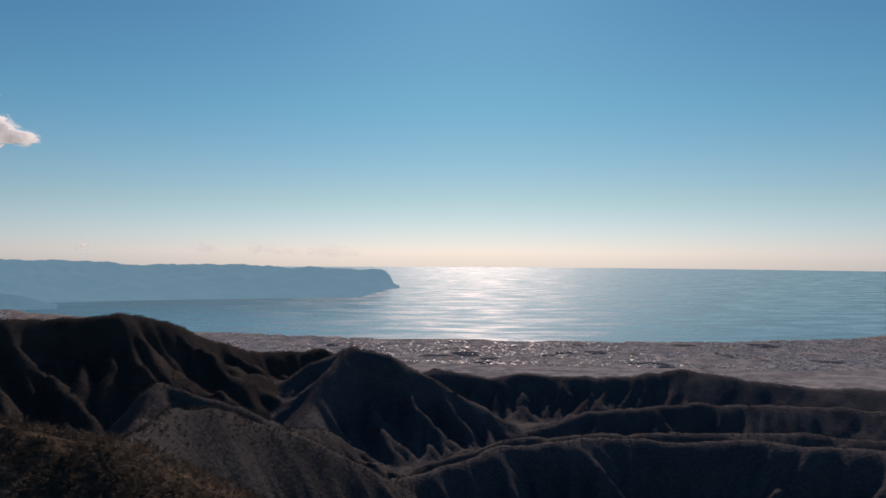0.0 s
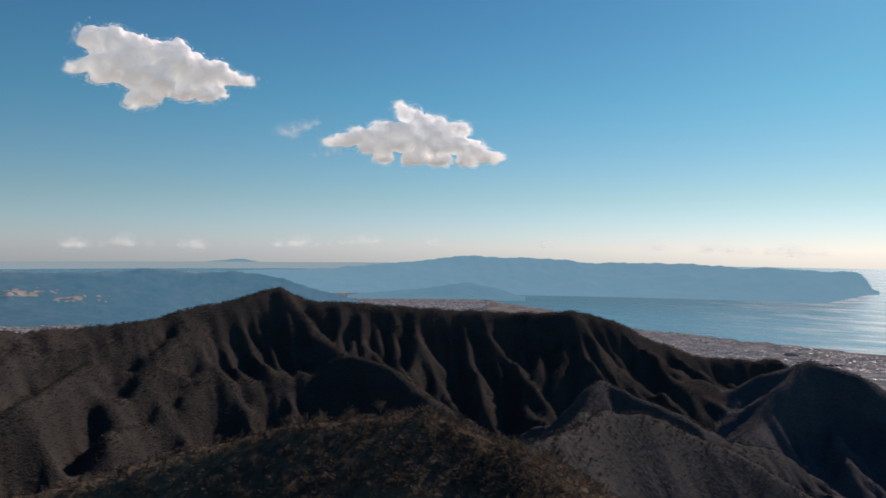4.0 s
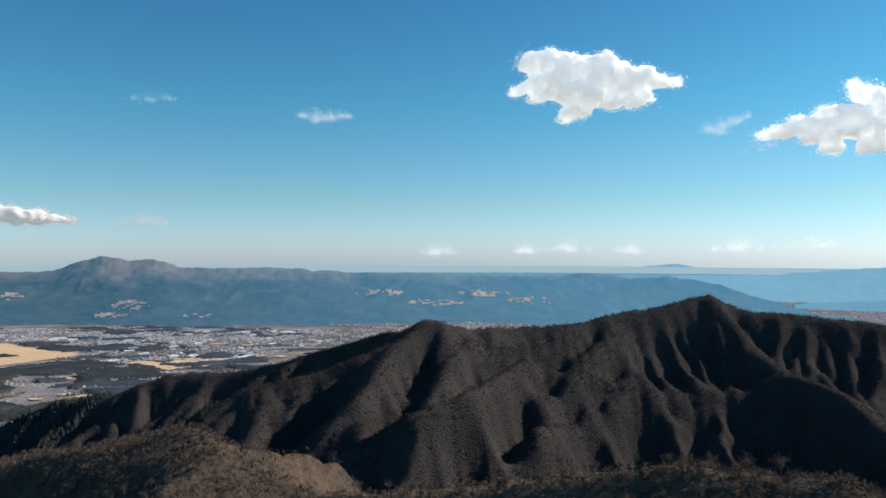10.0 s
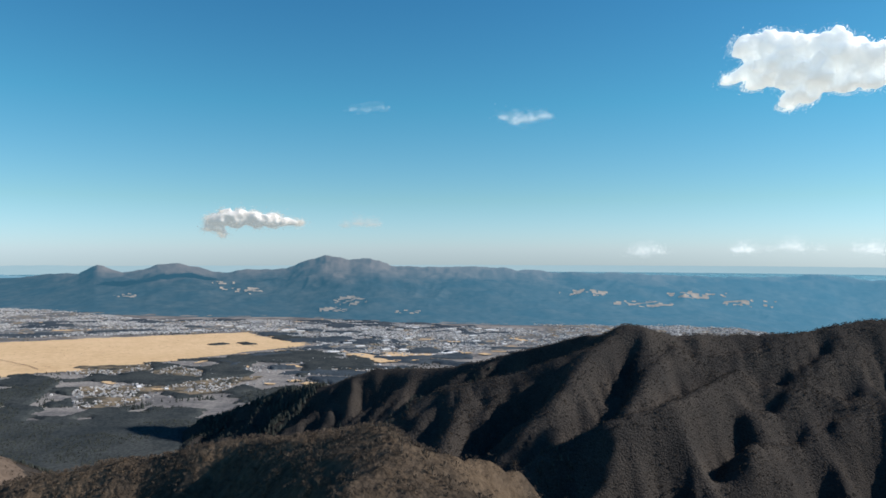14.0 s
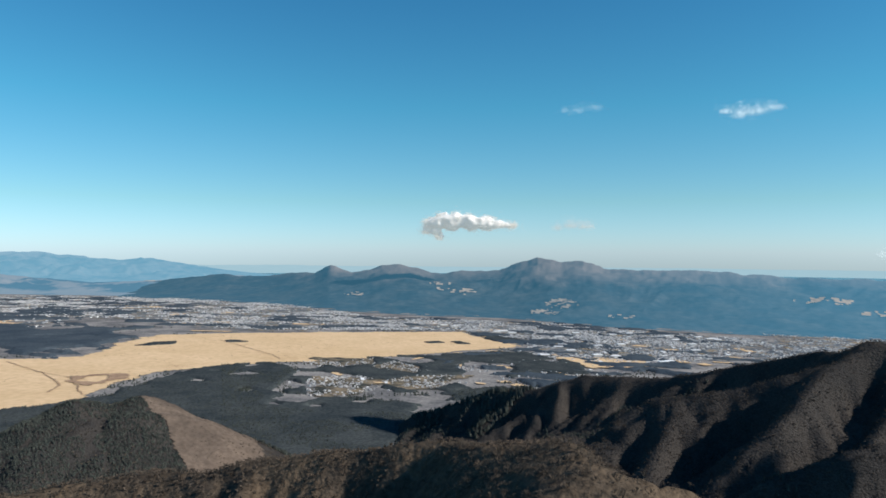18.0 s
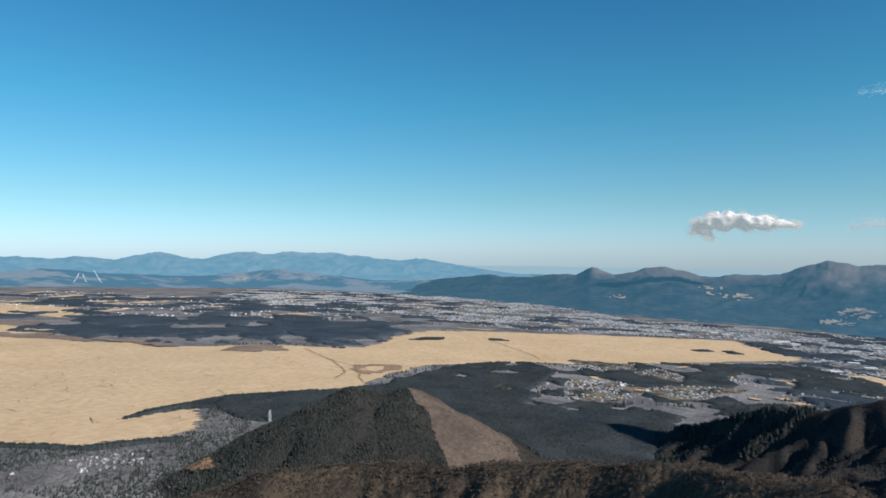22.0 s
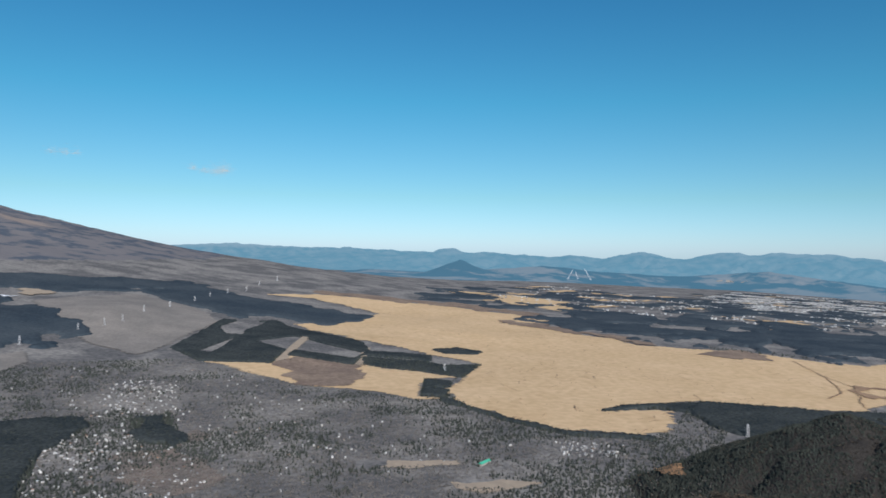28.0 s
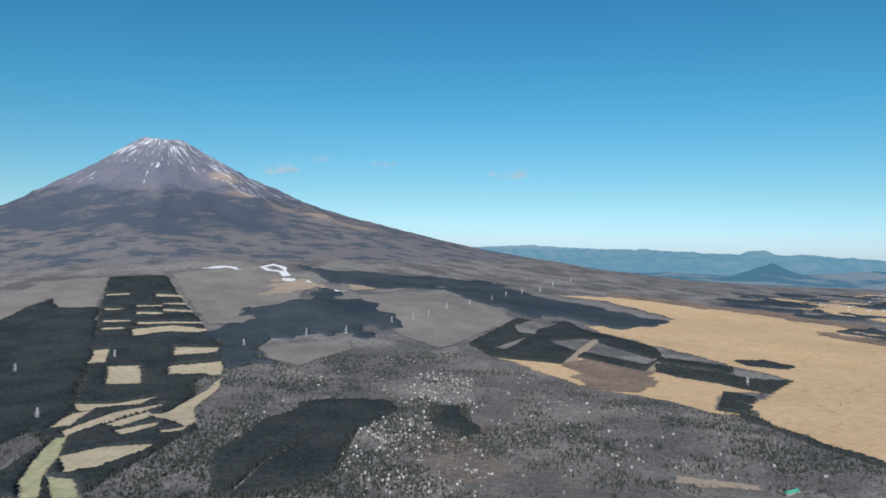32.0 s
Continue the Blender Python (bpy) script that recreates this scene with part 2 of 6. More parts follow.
def base_height(x, y):
    """The plain, the flanks of the volcano and the coastal flat."""
    r = np.hypot(x - VOLCANO[0], y - VOLCANO[1])
    west = np.clip(((x - VOLCANO[0]) * 0.899 + (y - VOLCANO[1]) * 0.438) / (r + 1e-6), 0, 1)  # the steeper western flank
    r = r * (1 + west * np.minimum(0.0023 * r, 0.5))
    cone = np.interp(r, CONE_R, CONE_Z)
    lump = rough(x, y, 55, 3, 5)
    cone = cone + np.clip((330 - r) / 200, 0, 1) * (1.6 * ridged(x, y, 26, 3, 9)) * np.clip(r / 60, 0.15, 1)
    cone = cone + 1.1 * lump * np.clip((700 - r) / 200, 0, 1) * np.clip(r / 300, 0, 1)
    for az, d, h, w in ((201.4, 648, 6, 14), (199.5, 600, 5, 18), (194.8, 590, 5, 16), (195.2, 268, 5.5, 20), (186.5, 285, 4.0, 26), (203.4, 640, -5, 12)):
        px, py, _ = polar(az, d)
        cone = cone + h * np.exp(-((x - px) ** 2 + (y - py) ** 2) / (w * w))
    coastal = -79.0 + 41.0 * np.clip((520 - y) / 400, 0, 1) ** 1.5 + np.clip(120 - y, 0, None)
    z = np.minimum(cone, coastal)
    az = np.degrees(np.arctan2(-x, y))
    d = np.hypot(x, y)
    out = d - np.interp(az, COAST_AZ, COAST_D) - 3 * grain(x, y, 40, 3)
    return np.where(out > -4, np.maximum(-84, z - 1.2 * np.clip(out + 4, 0, None)), z)


def crest_height(x, y, slope, pts, seed):
    """A mountain crest with steep spurs and gullies that run down from it."""
    xyz = [polar(*p) for p in pts]
    here = np.degrees(np.arctan2(-x, y))
    ease = np.interp(here, [-180, -60, 25, 42, 53, 64, 74, 82, 92, 106, 112], [0.85, 0.8, 0.74, 0.74, 0.82, 0.88, 0.85, 0.74, 0.64, 0.62, 1.0])
    slope = slope * (1 + (ease - 1) * np.clip((np.hypot(x, y) - 55) / 20, 0, 1))  # the far flanks lie flatter
    round_off = np.clip(np.hypot(x, y) * np.interp(here, [-180, 20, 40], [0.005, 0.005, 0.010]), 0.25, 1.4)  # crests are rounded, not knife edges
    best_h = np.full(x.shape, -1e9)
    best_s = np.zeros(x.shape)
    best_u = np.zeros(x.shape)
    along = 0.0
    for (x0, y0, z0), (x1, y1, z1) in zip(xyz, xyz[1:]):
        dx, dy = x1 - x0, y1 - y0
        length = math.hypot(dx, dy)
        s = np.clip(((x - x0) * dx + (y - y0) * dy) / length**2, 0, 1)
        side = np.sign((x - x0) * dy - (y - y0) * dx)
        u = np.hypot(x - x0 - s * dx, y - y0 - s * dy)
        h = z0 + (z1 - z0) * s - slope * (np.sqrt(u * u + round_off**2) - round_off)
        won = h > best_h
        best_h = np.where(won, h, best_h)
        best_s = np.where(won, along + s * length + 40 * (side > 0), best_s)
        best_u = np.where(won, u, best_u)
        along += length
    fan = best_s + 0.35 * best_u + 1.8 * grain(x, y, 13, seed + 60) + 5.0 * grain(x, y, 31, seed + 61)
    bold = np.interp(here, [-180, -60, 40, 68], [0.85, 0.45, 0.45, 0.85]) * np.clip((np.hypot(x, y) - 30) / 50, 0.2, 1)  # the southern slopes are smoother
    out = 0.0
    for size, amp, k in ((8.6, 0.05, 0), (3.4, 0.09, 1), (1.8, 0.06, 2)):
        w = fan / size + 0.37 * seed + k
        wave = 1 - 2 * (1 - np.abs(2 * (w - np.floor(w)) - 1)) ** 1.7  # broad ribs, narrow gullies
        out = out + amp * bold * (0.7 + 0.45 * grain(x, y, 24, seed + 62 + k)) * wave * np.minimum(best_u, (11, 7, 4)[k])
    return best_h + out


def raw_land(x, y):
    """Height from the eye's level before the streams have worn it, with the layers it is the top of."""
    wx = x + 1.8 * grain(x, y, 17, 21) + 0.45 * grain(x, y, 6, 22)
    wy = y + 1.8 * grain(x, y, 17, 23) + 0.45 * grain(x, y, 6, 24)
    near = np.clip(np.hypot(x, y) / 60, 0.25, 1)
    wx, wy = x + (wx - x) * near, y + (wy - y) * near
    layers = [base_height(x, y)]
    for k, name in enumerate(RIDGES):
        h = np.full(x.shape, -1e9)
        for j, (slope, pts) in enumerate(RIDGES[name]):
            h = np.maximum(h, crest_height(wx, wy, slope, pts, 7 * k + j))
        layers.append(h)
    return np.stack(layers)


def from_crests(x, y):
    """Distance to the nearest crest line."""
    best = np.full(x.shape, 1e9)
    for name in RIDGES:
        for _, pts in RIDGES[name]:
            xyz = [polar(*p) for p in pts]
            for (x0, y0, _), (x1, y1, _) in zip(xyz, xyz[1:]):
                dx, dy = x1 - x0, y1 - y0
                t = np.clip(((x - x0) * dx + (y - y0) * dy) / (dx * dx + dy * dy), 0, 1)
                best = np.minimum(best, np.hypot(x - x0 - t * dx, y - y0 - t * dy))
    return best


# streams wear branching gullies into the mountains: each step lets water run down the steepest
# way, cuts the beds by the water that gathers there, and lets banks steeper than scree slide
WORN_X, WORN_Y, WORN_CELL = -168.0, -48.0, 0.5


def worn_relief(stages=((11, 0.055, 0.95, 1.2, 90.0), (14, 0.11, 1.45, 0.45, 12.0))):
    nx, ny = 480, 556
    gx, gy = np.meshgrid(WORN_X + WORN_CELL * np.arange(nx), WORN_Y + WORN_CELL * np.arange(ny), indexing="ij")
    layers = raw_land(gx, gy)
    start = layers.max(0)
    plain = layers.argmax(0) == 0
    z = start + (0.6 * rough(gx, gy, 4.5, 3, 51) + 1.2 * ridged(gx, gy, 14, 2, 52)) * ~plain
    index = np.arange(nx * ny).reshape(nx, ny)
    ways = [(dx, dy, WORN_CELL * math.hypot(dx, dy)) for dx in (-1, 0, 1) for dy in (-1, 0, 1) if dx or dy]
    for cut, scree, spring, flood in [q[1:] for q in stages for _ in range(q[0])]:
        best, to, run = np.zeros(z.shape), index.copy(), np.full(z.shape, WORN_CELL)
        for dx, dy, l in ways:
            xs, xt = slice(max(0, -dx), nx - max(0, dx)), slice(max(0, dx), nx - max(0, -dx))
            ys, yt = slice(max(0, -dy), ny - max(0, dy)), slice(max(0, dy), ny - max(0, -dy))
            fall = (z[xs, ys] - z[xt, yt]) / l
            won = fall > best[xs, ys]
            best[xs, ys][won] = fall[won]
            to[xs, ys][won] = index[xt, yt][won]
            run[xs, ys][won] = l
        order = np.argsort(z.ravel()).tolist()
        goal, water = to.ravel().tolist(), [WORN_CELL**2] * z.size
        for k in reversed(order):
            g = goal[k]
            if g != k:
                water[g] += water[k]
        bite = (cut * np.clip(np.sqrt(np.minimum(np.array(water), flood)) - spring, 0, None) / run.ravel() * ~plain.ravel()).tolist()
        limit, h = (scree * run.ravel()).tolist(), z.ravel().tolist()
        for k in order:
            g = goal[k]
            if g != k:
                low = h[g]
                h[k] = min((h[k] + bite[k] * low) / (1 + bite[k]), low + limit[k])
        z = np.array(h).reshape(nx, ny)
        soft = z.copy()
        soft[1:-1, 1:-1] += 0.03 * (z[:-2, 1:-1] + z[2:, 1:-1] + z[1:-1, :-2] + z[1:-1, 2:] - 4 * z[1:-1, 1:-1])
        z = np.where(plain, z, soft)
    d = np.hypot(gx, gy)
    hold = np.clip((from_crests(gx, gy) - 0.4) / 4.5, 0, 1) * np.clip((d - 12) / 14, 0, 1)
    rim = np.minimum(np.minimum(index // ny, nx - 1 - index // ny), np.minimum(index % ny, ny - 1 - index % ny))
    folds = 0.6 * ridged(gx, gy, 7, 3, 57) * np.clip((75 - d) / 20, 0, 1)  # small dells in the near hill
    return (z - start + folds) * hold * np.clip(rim / 20, 0, 1)


WORN = worn_relief()


def worn(x, y):
    u, v = (x - WORN_X) / WORN_CELL, (y - WORN_Y) / WORN_CELL
    ok = (u > 0) & (v > 0) & (u < WORN.shape[0] - 1.01) & (v < WORN.shape[1] - 1.01)
    u, v = np.where(ok, u, 0.0), np.where(ok, v, 0.0)
    i, j = u.astype(int), v.astype(int)
    fu, fv = u - i, v - j
    a = WORN[i, j] * (1 - fu) + WORN[i + 1, j] * fu
    b = WORN[i, j + 1] * (1 - fu) + WORN[i + 1, j + 1] * fu
    return np.where(ok, a * (1 - fv) + b * fv, 0.0)


def land(x, y):
    """Height over the sea and the index of the group, for arrays of places."""
    x, y = np.asarray(x, float), np.asarray(y, float)
    layers = raw_land(x, y)
    base, top, group = layers[0], layers.max(0), layers.argmax(0)
    group = np.where((group == 0) & (np.hypot(x - VOLCANO[0], y - VOLCANO[1]) < 345), len(layers), group)
    near = np.clip(np.hypot(x, y) / 60, 0.25, 1)
    cut = 0.30 * rough(x, y, 4, 4, 42)
    z = top + worn(x, y) + np.clip((top - base) / 6, 0, 1) * near * cut
    return z + EYE, group


# ---------------------------------------------------------------- building helpers


def mesh_object(name, verts, faces, material, smooth=True):
    me = bpy.data.meshes.new(name)
    verts = np.asarray(verts, np.float32)
    faces = np.asarray(faces, np.int32)
    n = faces.shape[1]
    me.vertices.add(len(verts))
    me.vertices.foreach_set("co", verts.ravel())
    me.loops.add(faces.size)
    me.loops.foreach_set("vertex_index", faces.ravel())
    me.polygons.add(len(faces))
    me.polygons.foreach_set("loop_start", np.arange(0, faces.size, n, dtype=np.int32))
    me.polygons.foreach_set("use_smooth", np.full(len(faces), smooth))
    me.update(calc_edges=True)
    me.materials.append(material)
    return new(name, me)


def part(name, bm, material, parent, label=""):
    me = bpy.data.meshes.new(name)
    bm.to_mesh(me)
    bm.free()
    me.materials.append(material)
    ob = new(name, me)
    ob.parent = parent
    return tagged(ob, label)


M_EARTH = mat("bare winter woodland floor", (0.045, 0.043, 0.042), (0.066, 0.060, 0.055), 0.12, bump=0.6, fine=(0.6, 0.6, 0.6), fine_scale=4.5)
M_SPUR = mat("dark scrub of the spur", (0.060, 0.060, 0.062), (0.080, 0.077, 0.075), 0.12, bump=0.4, fine=(0.7, 0.7, 0.7), fine_scale=3.0)
M_DARKWOOD = mat("dark bare scrub", (0.076, 0.078, 0.084), (0.104, 0.104, 0.106), 0.12, bump=0.4, fine=(0.6, 0.6, 0.6), fine_scale=3.0)
M_CREST = mat("leaf litter and dry grass under bare trees", (0.062, 0.052, 0.043), (0.138, 0.103, 0.072), 0.16, bump=0.6, fine=(0.6, 0.6, 0.6), fine_scale=2.5)
M_PLAIN = mat("valley woods and clearings", (0.168, 0.164, 0.164), (0.305, 0.288, 0.270), 0.055, bump=0.3, fine=(0.55, 0.57, 0.6), fine_scale=0.9, soft=0.08)
M_SEA = mat("sea", (0.045, 0.16, 0.20), None, rough=0.3, spec=0.5)
sn, sl = M_SEA.node_tree.nodes, M_SEA.node_tree.links.new
stretch_sea, wave, swell, ruffle, gust, wind = sn.new("ShaderNodeMapping"), sn.new("ShaderNodeTexNoise"), sn.new("ShaderNodeBump"), sn.new("ShaderNodeMapRange"), sn.new("ShaderNodeTexNoise"), sn.new("ShaderNodeMapping")
stretch_sea.inputs["Scale"].default_value = (0.5, 1.5, 1)
wave.inputs["Scale"].default_value, wave.inputs["Detail"].default_value, wave.inputs["Roughness"].default_value = 0.05, 9.0, 0.7
swell.inputs["Strength"].default_value, swell.inputs["Distance"].default_value = 0.05, 4.0
wind.inputs["Scale"].default_value = (0.012, 0.034, 1)  # long streaks of calm and ruffled water
gust.inputs["Scale"].default_value, gust.inputs["Detail"].default_value, gust.inputs["Roughness"].default_value = 1.0, 7.0, 0.62
ruffle.inputs["From Min"].default_value, ruffle.inputs["From Max"].default_value = 0.40, 0.60
ruffle.inputs["To Min"].default_value, ruffle.inputs["To Max"].default_value = 0.17, 0.28
at_sea, face = sn["Geometry"].outputs["Position"], sn["Principled BSDF"]
for a, c in ((at_sea, stretch_sea.inputs["Vector"]), (stretch_sea.outputs["Vector"], wave.inputs["Vector"]), (wave.outputs["Fac"], swell.inputs["Height"]), (swell.outputs["Normal"], face.inputs["Normal"]), (at_sea, wind.inputs["Vector"]), (wind.outputs["Vector"], gust.inputs["Vector"]), (gust.outputs["Fac"], ruffle.inputs["Value"]), (ruffle.outputs["Result"], face.inputs["Roughness"])):
    sl(a, c)
# blue emission on these materials stands in for the haze before each range
M_RANGE = mat("wooded range with haze glow", (0.022, 0.034, 0.045), (0.055, 0.056, 0.057), 0.03, glow=(0.11, 0.41, 0.65), glow_strength=0.21, detail=9.0, soft=0.14, high=(60, 74, (0.135, 0.108, 0.097)), bump=0.8, fine=(0.55, 0.6, 0.65), fine_scale=0.14)
# the haze glow on this range strengthens towards the south
haze_glow = M_RANGE.node_tree.nodes.new("ShaderNodeMapRange")
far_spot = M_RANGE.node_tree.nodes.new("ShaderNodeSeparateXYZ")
haze_glow.inputs["From Min"].default_value, haze_glow.inputs["From Max"].default_value = -60, 380
haze_glow.inputs["To Min"].default_value, haze_glow.inputs["To Max"].default_value = 0.20, 0.42
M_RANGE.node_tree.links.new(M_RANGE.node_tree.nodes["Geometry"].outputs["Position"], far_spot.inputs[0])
M_RANGE.node_tree.links.new(far_spot.outputs["Y"], haze_glow.inputs["Value"])
M_RANGE.node_tree.links.new(haze_glow.outputs["Result"], M_RANGE.node_tree.nodes["Principled BSDF"].inputs["Emission Strength"])
M_FOOT = mat("wooded foothills with haze glow", (0.012, 0.020, 0.028), (0.13, 0.10, 0.085), 0.012, glow=(0.17, 0.46, 0.70), glow_strength=0.36, detail=9.0, soft=0.035, bump=0.5, fine_scale=0.1)
M_FAR = mat("far range with blue haze glow", (0.02, 0.03, 0.036), (0.07, 0.065, 0.062), 0.03, glow=(0.21, 0.55, 0.80), glow_strength=0.47, detail=9.0, high=(78, 92, (0.10, 0.085, 0.08)))
M_COAST = mat("sunward coast range with blue haze glow", (0.022, 0.032, 0.036), (0.04, 0.05, 0.054), 0.02, glow=(0.22, 0.57, 0.82), glow_strength=0.58, detail=9.0)
M_PALE = mat("far hills and haze band with pale glow", (0.02, 0.03, 0.035), (0.03, 0.04, 0.045), 0.02, glow=(0.42, 0.66, 0.78), glow_strength=0.6)
M_HARBOUR = mat("sunward harbour hills with blue haze glow", (0.022, 0.032, 0.036), (0.04, 0.05, 0.054), 0.02, glow=(0.19, 0.54, 0.80), glow_strength=0.50, detail=9.0)


def volcano_material():
    """Rock above, woods below, snow in gullies that run down from the summit."""
    m = bpy.data.materials.new("volcanic slopes tinted blue for haze")
    m.use_nodes = True
    n, link = m.node_tree.nodes, m.node_tree.links.new
    b = n["Principled BSDF"]
    b.inputs["Roughness"].default_value = 0.95
    b.inputs["Specular IOR Level"].default_value = 0.0
    geo = n.new("ShaderNodeNewGeometry")
    sub = n.new("ShaderNodeVectorMath")
    sub.operation = "SUBTRACT"
    link(geo.outputs["Position"], sub.inputs[0])
    sub.inputs[1].default_value = (VOLCANO[0], VOLCANO[1], 0)
    sep = n.new("ShaderNodeSeparateXYZ")
    link(sub.outputs["Vector"], sep.inputs[0])
    turn = n.new("ShaderNodeMath")
    turn.operation = "ARCTAN2"
    link(sep.outputs["Y"], turn.inputs[0])
    link(sep.outputs["X"], turn.inputs[1])
    comb = n.new("ShaderNodeCombineXYZ")
    link(turn.outputs[0], comb.inputs["X"])
    dz = n.new("ShaderNodeMath")
    dz.operation = "MULTIPLY"
    dz.inputs[1].default_value = 0.006
    link(sep.outputs["Z"], dz.inputs[0])
    link(dz.outputs[0], comb.inputs["Y"])

    def noise_at(vector, scale, detail):
        t = n.new("ShaderNodeTexNoise")
        t.inputs["Scale"].default_value, t.inputs["Detail"].default_value, t.inputs["Roughness"].default_value = scale, detail, 0.65
        link(vector, t.inputs["Vector"])
        return t.outputs["Fac"]

    def ramp(value, stops):
        r = n.new("ShaderNodeValToRGB")
        r.color_ramp.elements[0].position, r.color_ramp.elements[0].color = stops[0][0], (*stops[0][1], 1)
        r.color_ramp.elements[1].position, r.color_ramp.elements[1].color = stops[-1][0], (*stops[-1][1], 1)
        for pos, col in stops[1:-1]:
            r.color_ramp.elements.new(pos).color = (*col, 1)
        link(value, r.inputs["Fac"])
        return r.outputs["Color"]

    def mixed(a, c, fac):
        x = n.new("ShaderNodeMix")
        x.data_type = "RGBA"
        link(a, x.inputs["A"])
        link(c, x.inputs["B"])
        link(fac, x.inputs["Factor"])
        return x.outputs["Result"]

    long = n.new("ShaderNodeCombineXYZ")  # streaks that run far down the slope
    link(turn.outputs[0], long.inputs["X"])
    dl = n.new("ShaderNodeMath")
    dl.operation = "MULTIPLY"
    dl.inputs[1].default_value = 0.0016
    link(sep.outputs["Z"], dl.inputs[0])
    link(dl.outputs[0], long.inputs["Y"])
    level_bands = n.new("ShaderNodeMapping")  # woods lie in bands along the slope
    level_bands.inputs["Scale"].default_value = (1, 1, 3)
    link(geo.outputs["Position"], level_bands.inputs["Vector"])
    big, streak = noise_at(geo.outputs["Position"], 0.022, 8), noise_at(comb.outputs[0], 9.0, 7)
    # rock and woods carry a blue tint that stands in for distance haze
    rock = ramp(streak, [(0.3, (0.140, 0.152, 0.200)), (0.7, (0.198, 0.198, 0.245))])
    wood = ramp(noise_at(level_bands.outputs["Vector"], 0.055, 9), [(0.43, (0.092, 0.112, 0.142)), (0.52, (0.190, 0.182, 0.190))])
    level = n.new("ShaderNodeMath")
    level.operation = "MULTIPLY_ADD"
    link(big, level.inputs[0])
    level.inputs[1].default_value = 34.0
    link(sep.outputs["Z"], level.inputs[2])
    norm = n.new("ShaderNodeMapRange")
    norm.inputs["From Min"].default_value, norm.inputs["From Max"].default_value = 130, 146
    link(level.outputs[0], norm.inputs["Value"])
    base = mixed(wood, rock, norm.outputs["Result"])

    def band(value, a, b_, to_a=0.0, to_b=1.0):
        q = n.new("ShaderNodeMapRange")
        q.interpolation_type = "SMOOTHSTEP"
        q.inputs["From Min"].default_value, q.inputs["From Max"].default_value = a, b_
        q.inputs["To Min"].default_value, q.inputs["To Max"].default_value = to_a, to_b
        link(value, q.inputs["Value"])
        return q.outputs["Result"]

    def both(kind, a, c):
        q = n.new("ShaderNodeMath")
        q.operation = kind
        for socket, value in zip(q.inputs, (a, c)):
            if isinstance(value, float):
                socket.default_value = value
            else:
                link(value, socket)
        return q.outputs[0]

    def tone(colour):
        q = n.new("ShaderNodeRGB")
        q.outputs[0].default_value = (*colour, 1)
        return q.outputs[0]

    across = n.new("ShaderNodeVectorMath")  # along the eastern face, growing to the north
    across.operation = "DOT_PRODUCT"
    across.inputs[1].default_value = (-0.896, -0.443, 0)
    link(sub.outputs["Vector"], across.inputs[0])
    side = both("ADD", across.outputs["Value"], both("MULTIPLY", both("SUBTRACT", big, 0.5), 160.0))
    ragged = both("ADD", sep.outputs["Z"], both("MULTIPLY", both("SUBTRACT", noise_at(geo.outputs["Position"], 0.03, 7), 0.5), 46.0))
    belt = both("MULTIPLY", both("MULTIPLY", band(ragged, 84, 92), band(ragged, 127, 121)), band(side, 120, 70))
    thick = both("MULTIPLY", belt, band(noise_at(level_bands.outputs["Vector"], 0.03, 9), 0.40, 0.50, 0.35, 1.0))
    base = mixed(base, tone((0.085, 0.105, 0.140)), thick)  # the dark forest belt below the tree line, its colour blued for haze
    cinder = 0.0
    for az, d, size, much in SIDE_CRATERS:
        away = n.new("ShaderNodeVectorMath")
        away.operation = "DISTANCE"
        link(geo.outputs["Position"], away.inputs[0])
        px, py, _ = polar(az, d)
        away.inputs[1].default_value = (px, py, float(base_height(np.array([px]), np.array([py]))[0]) + EYE)
        loose = both("ADD", away.outputs["Value"], both("MULTIPLY", both("SUBTRACT", noise_at(geo.outputs["Position"], 0.06, 6), 0.5), 1.6 * size))
        cinder = both("MAXIMUM", cinder, band(loose, size, 0.25 * size, 0.0, much))
    base = mixed(base, tone((0.40, 0.31, 0.25)), cinder)  # ochre cinder round the side craters
    high = n.new("ShaderNodeMapRange")
    high.inputs["From Min"].default_value, high.inputs["From Max"].default_value = 112, 172
    high.inputs["To Min"].default_value, high.inputs["To Max"].default_value = -0.15, 0.045
    link(sep.outputs["Z"], high.inputs["Value"])
    more = n.new("ShaderNodeMath")
    more.operation = "ADD"
    patchy = n.new("ShaderNodeMath")
    patchy.operation = "MULTIPLY_ADD"
    patchy.inputs[1].default_value = 0.3
    link(noise_at(geo.outputs["Position"], 0.05, 5), patchy.inputs[0])
    link(noise_at(long.outputs[0], 44.0, 6), patchy.inputs[2])
    link(patchy.outputs[0], more.inputs[0])
    link(both("ADD", high.outputs["Result"], both("MULTIPLY", both("MULTIPLY", band(across.outputs["Value"], 30, 55), band(across.outputs["Value"], 150, 115)), 0.085)), more.inputs[1])
    cover = n.new("ShaderNodeMapRange")
    cover.inputs["From Min"].default_value, cover.inputs["From Max"].default_value = 0.728, 0.742
    link(more.outputs[0], cover.inputs["Value"])
    snow = n.new("ShaderNodeRGB")
    snow.outputs[0].default_value = (0.8, 0.82, 0.85, 1)
    link(mixed(base, snow.outputs[0], both("MULTIPLY", cover.outputs["Result"], band(ragged, 108, 122))), b.inputs["Base Color"])
    bp = n.new("ShaderNodeBump")
    bp.inputs["Strength"].default_value, bp.inputs["Distance"].default_value = 0.5, 4.0
    link(streak, bp.inputs["Height"])
    link(bp.outputs["Normal"], b.inputs["Normal"])
    return m


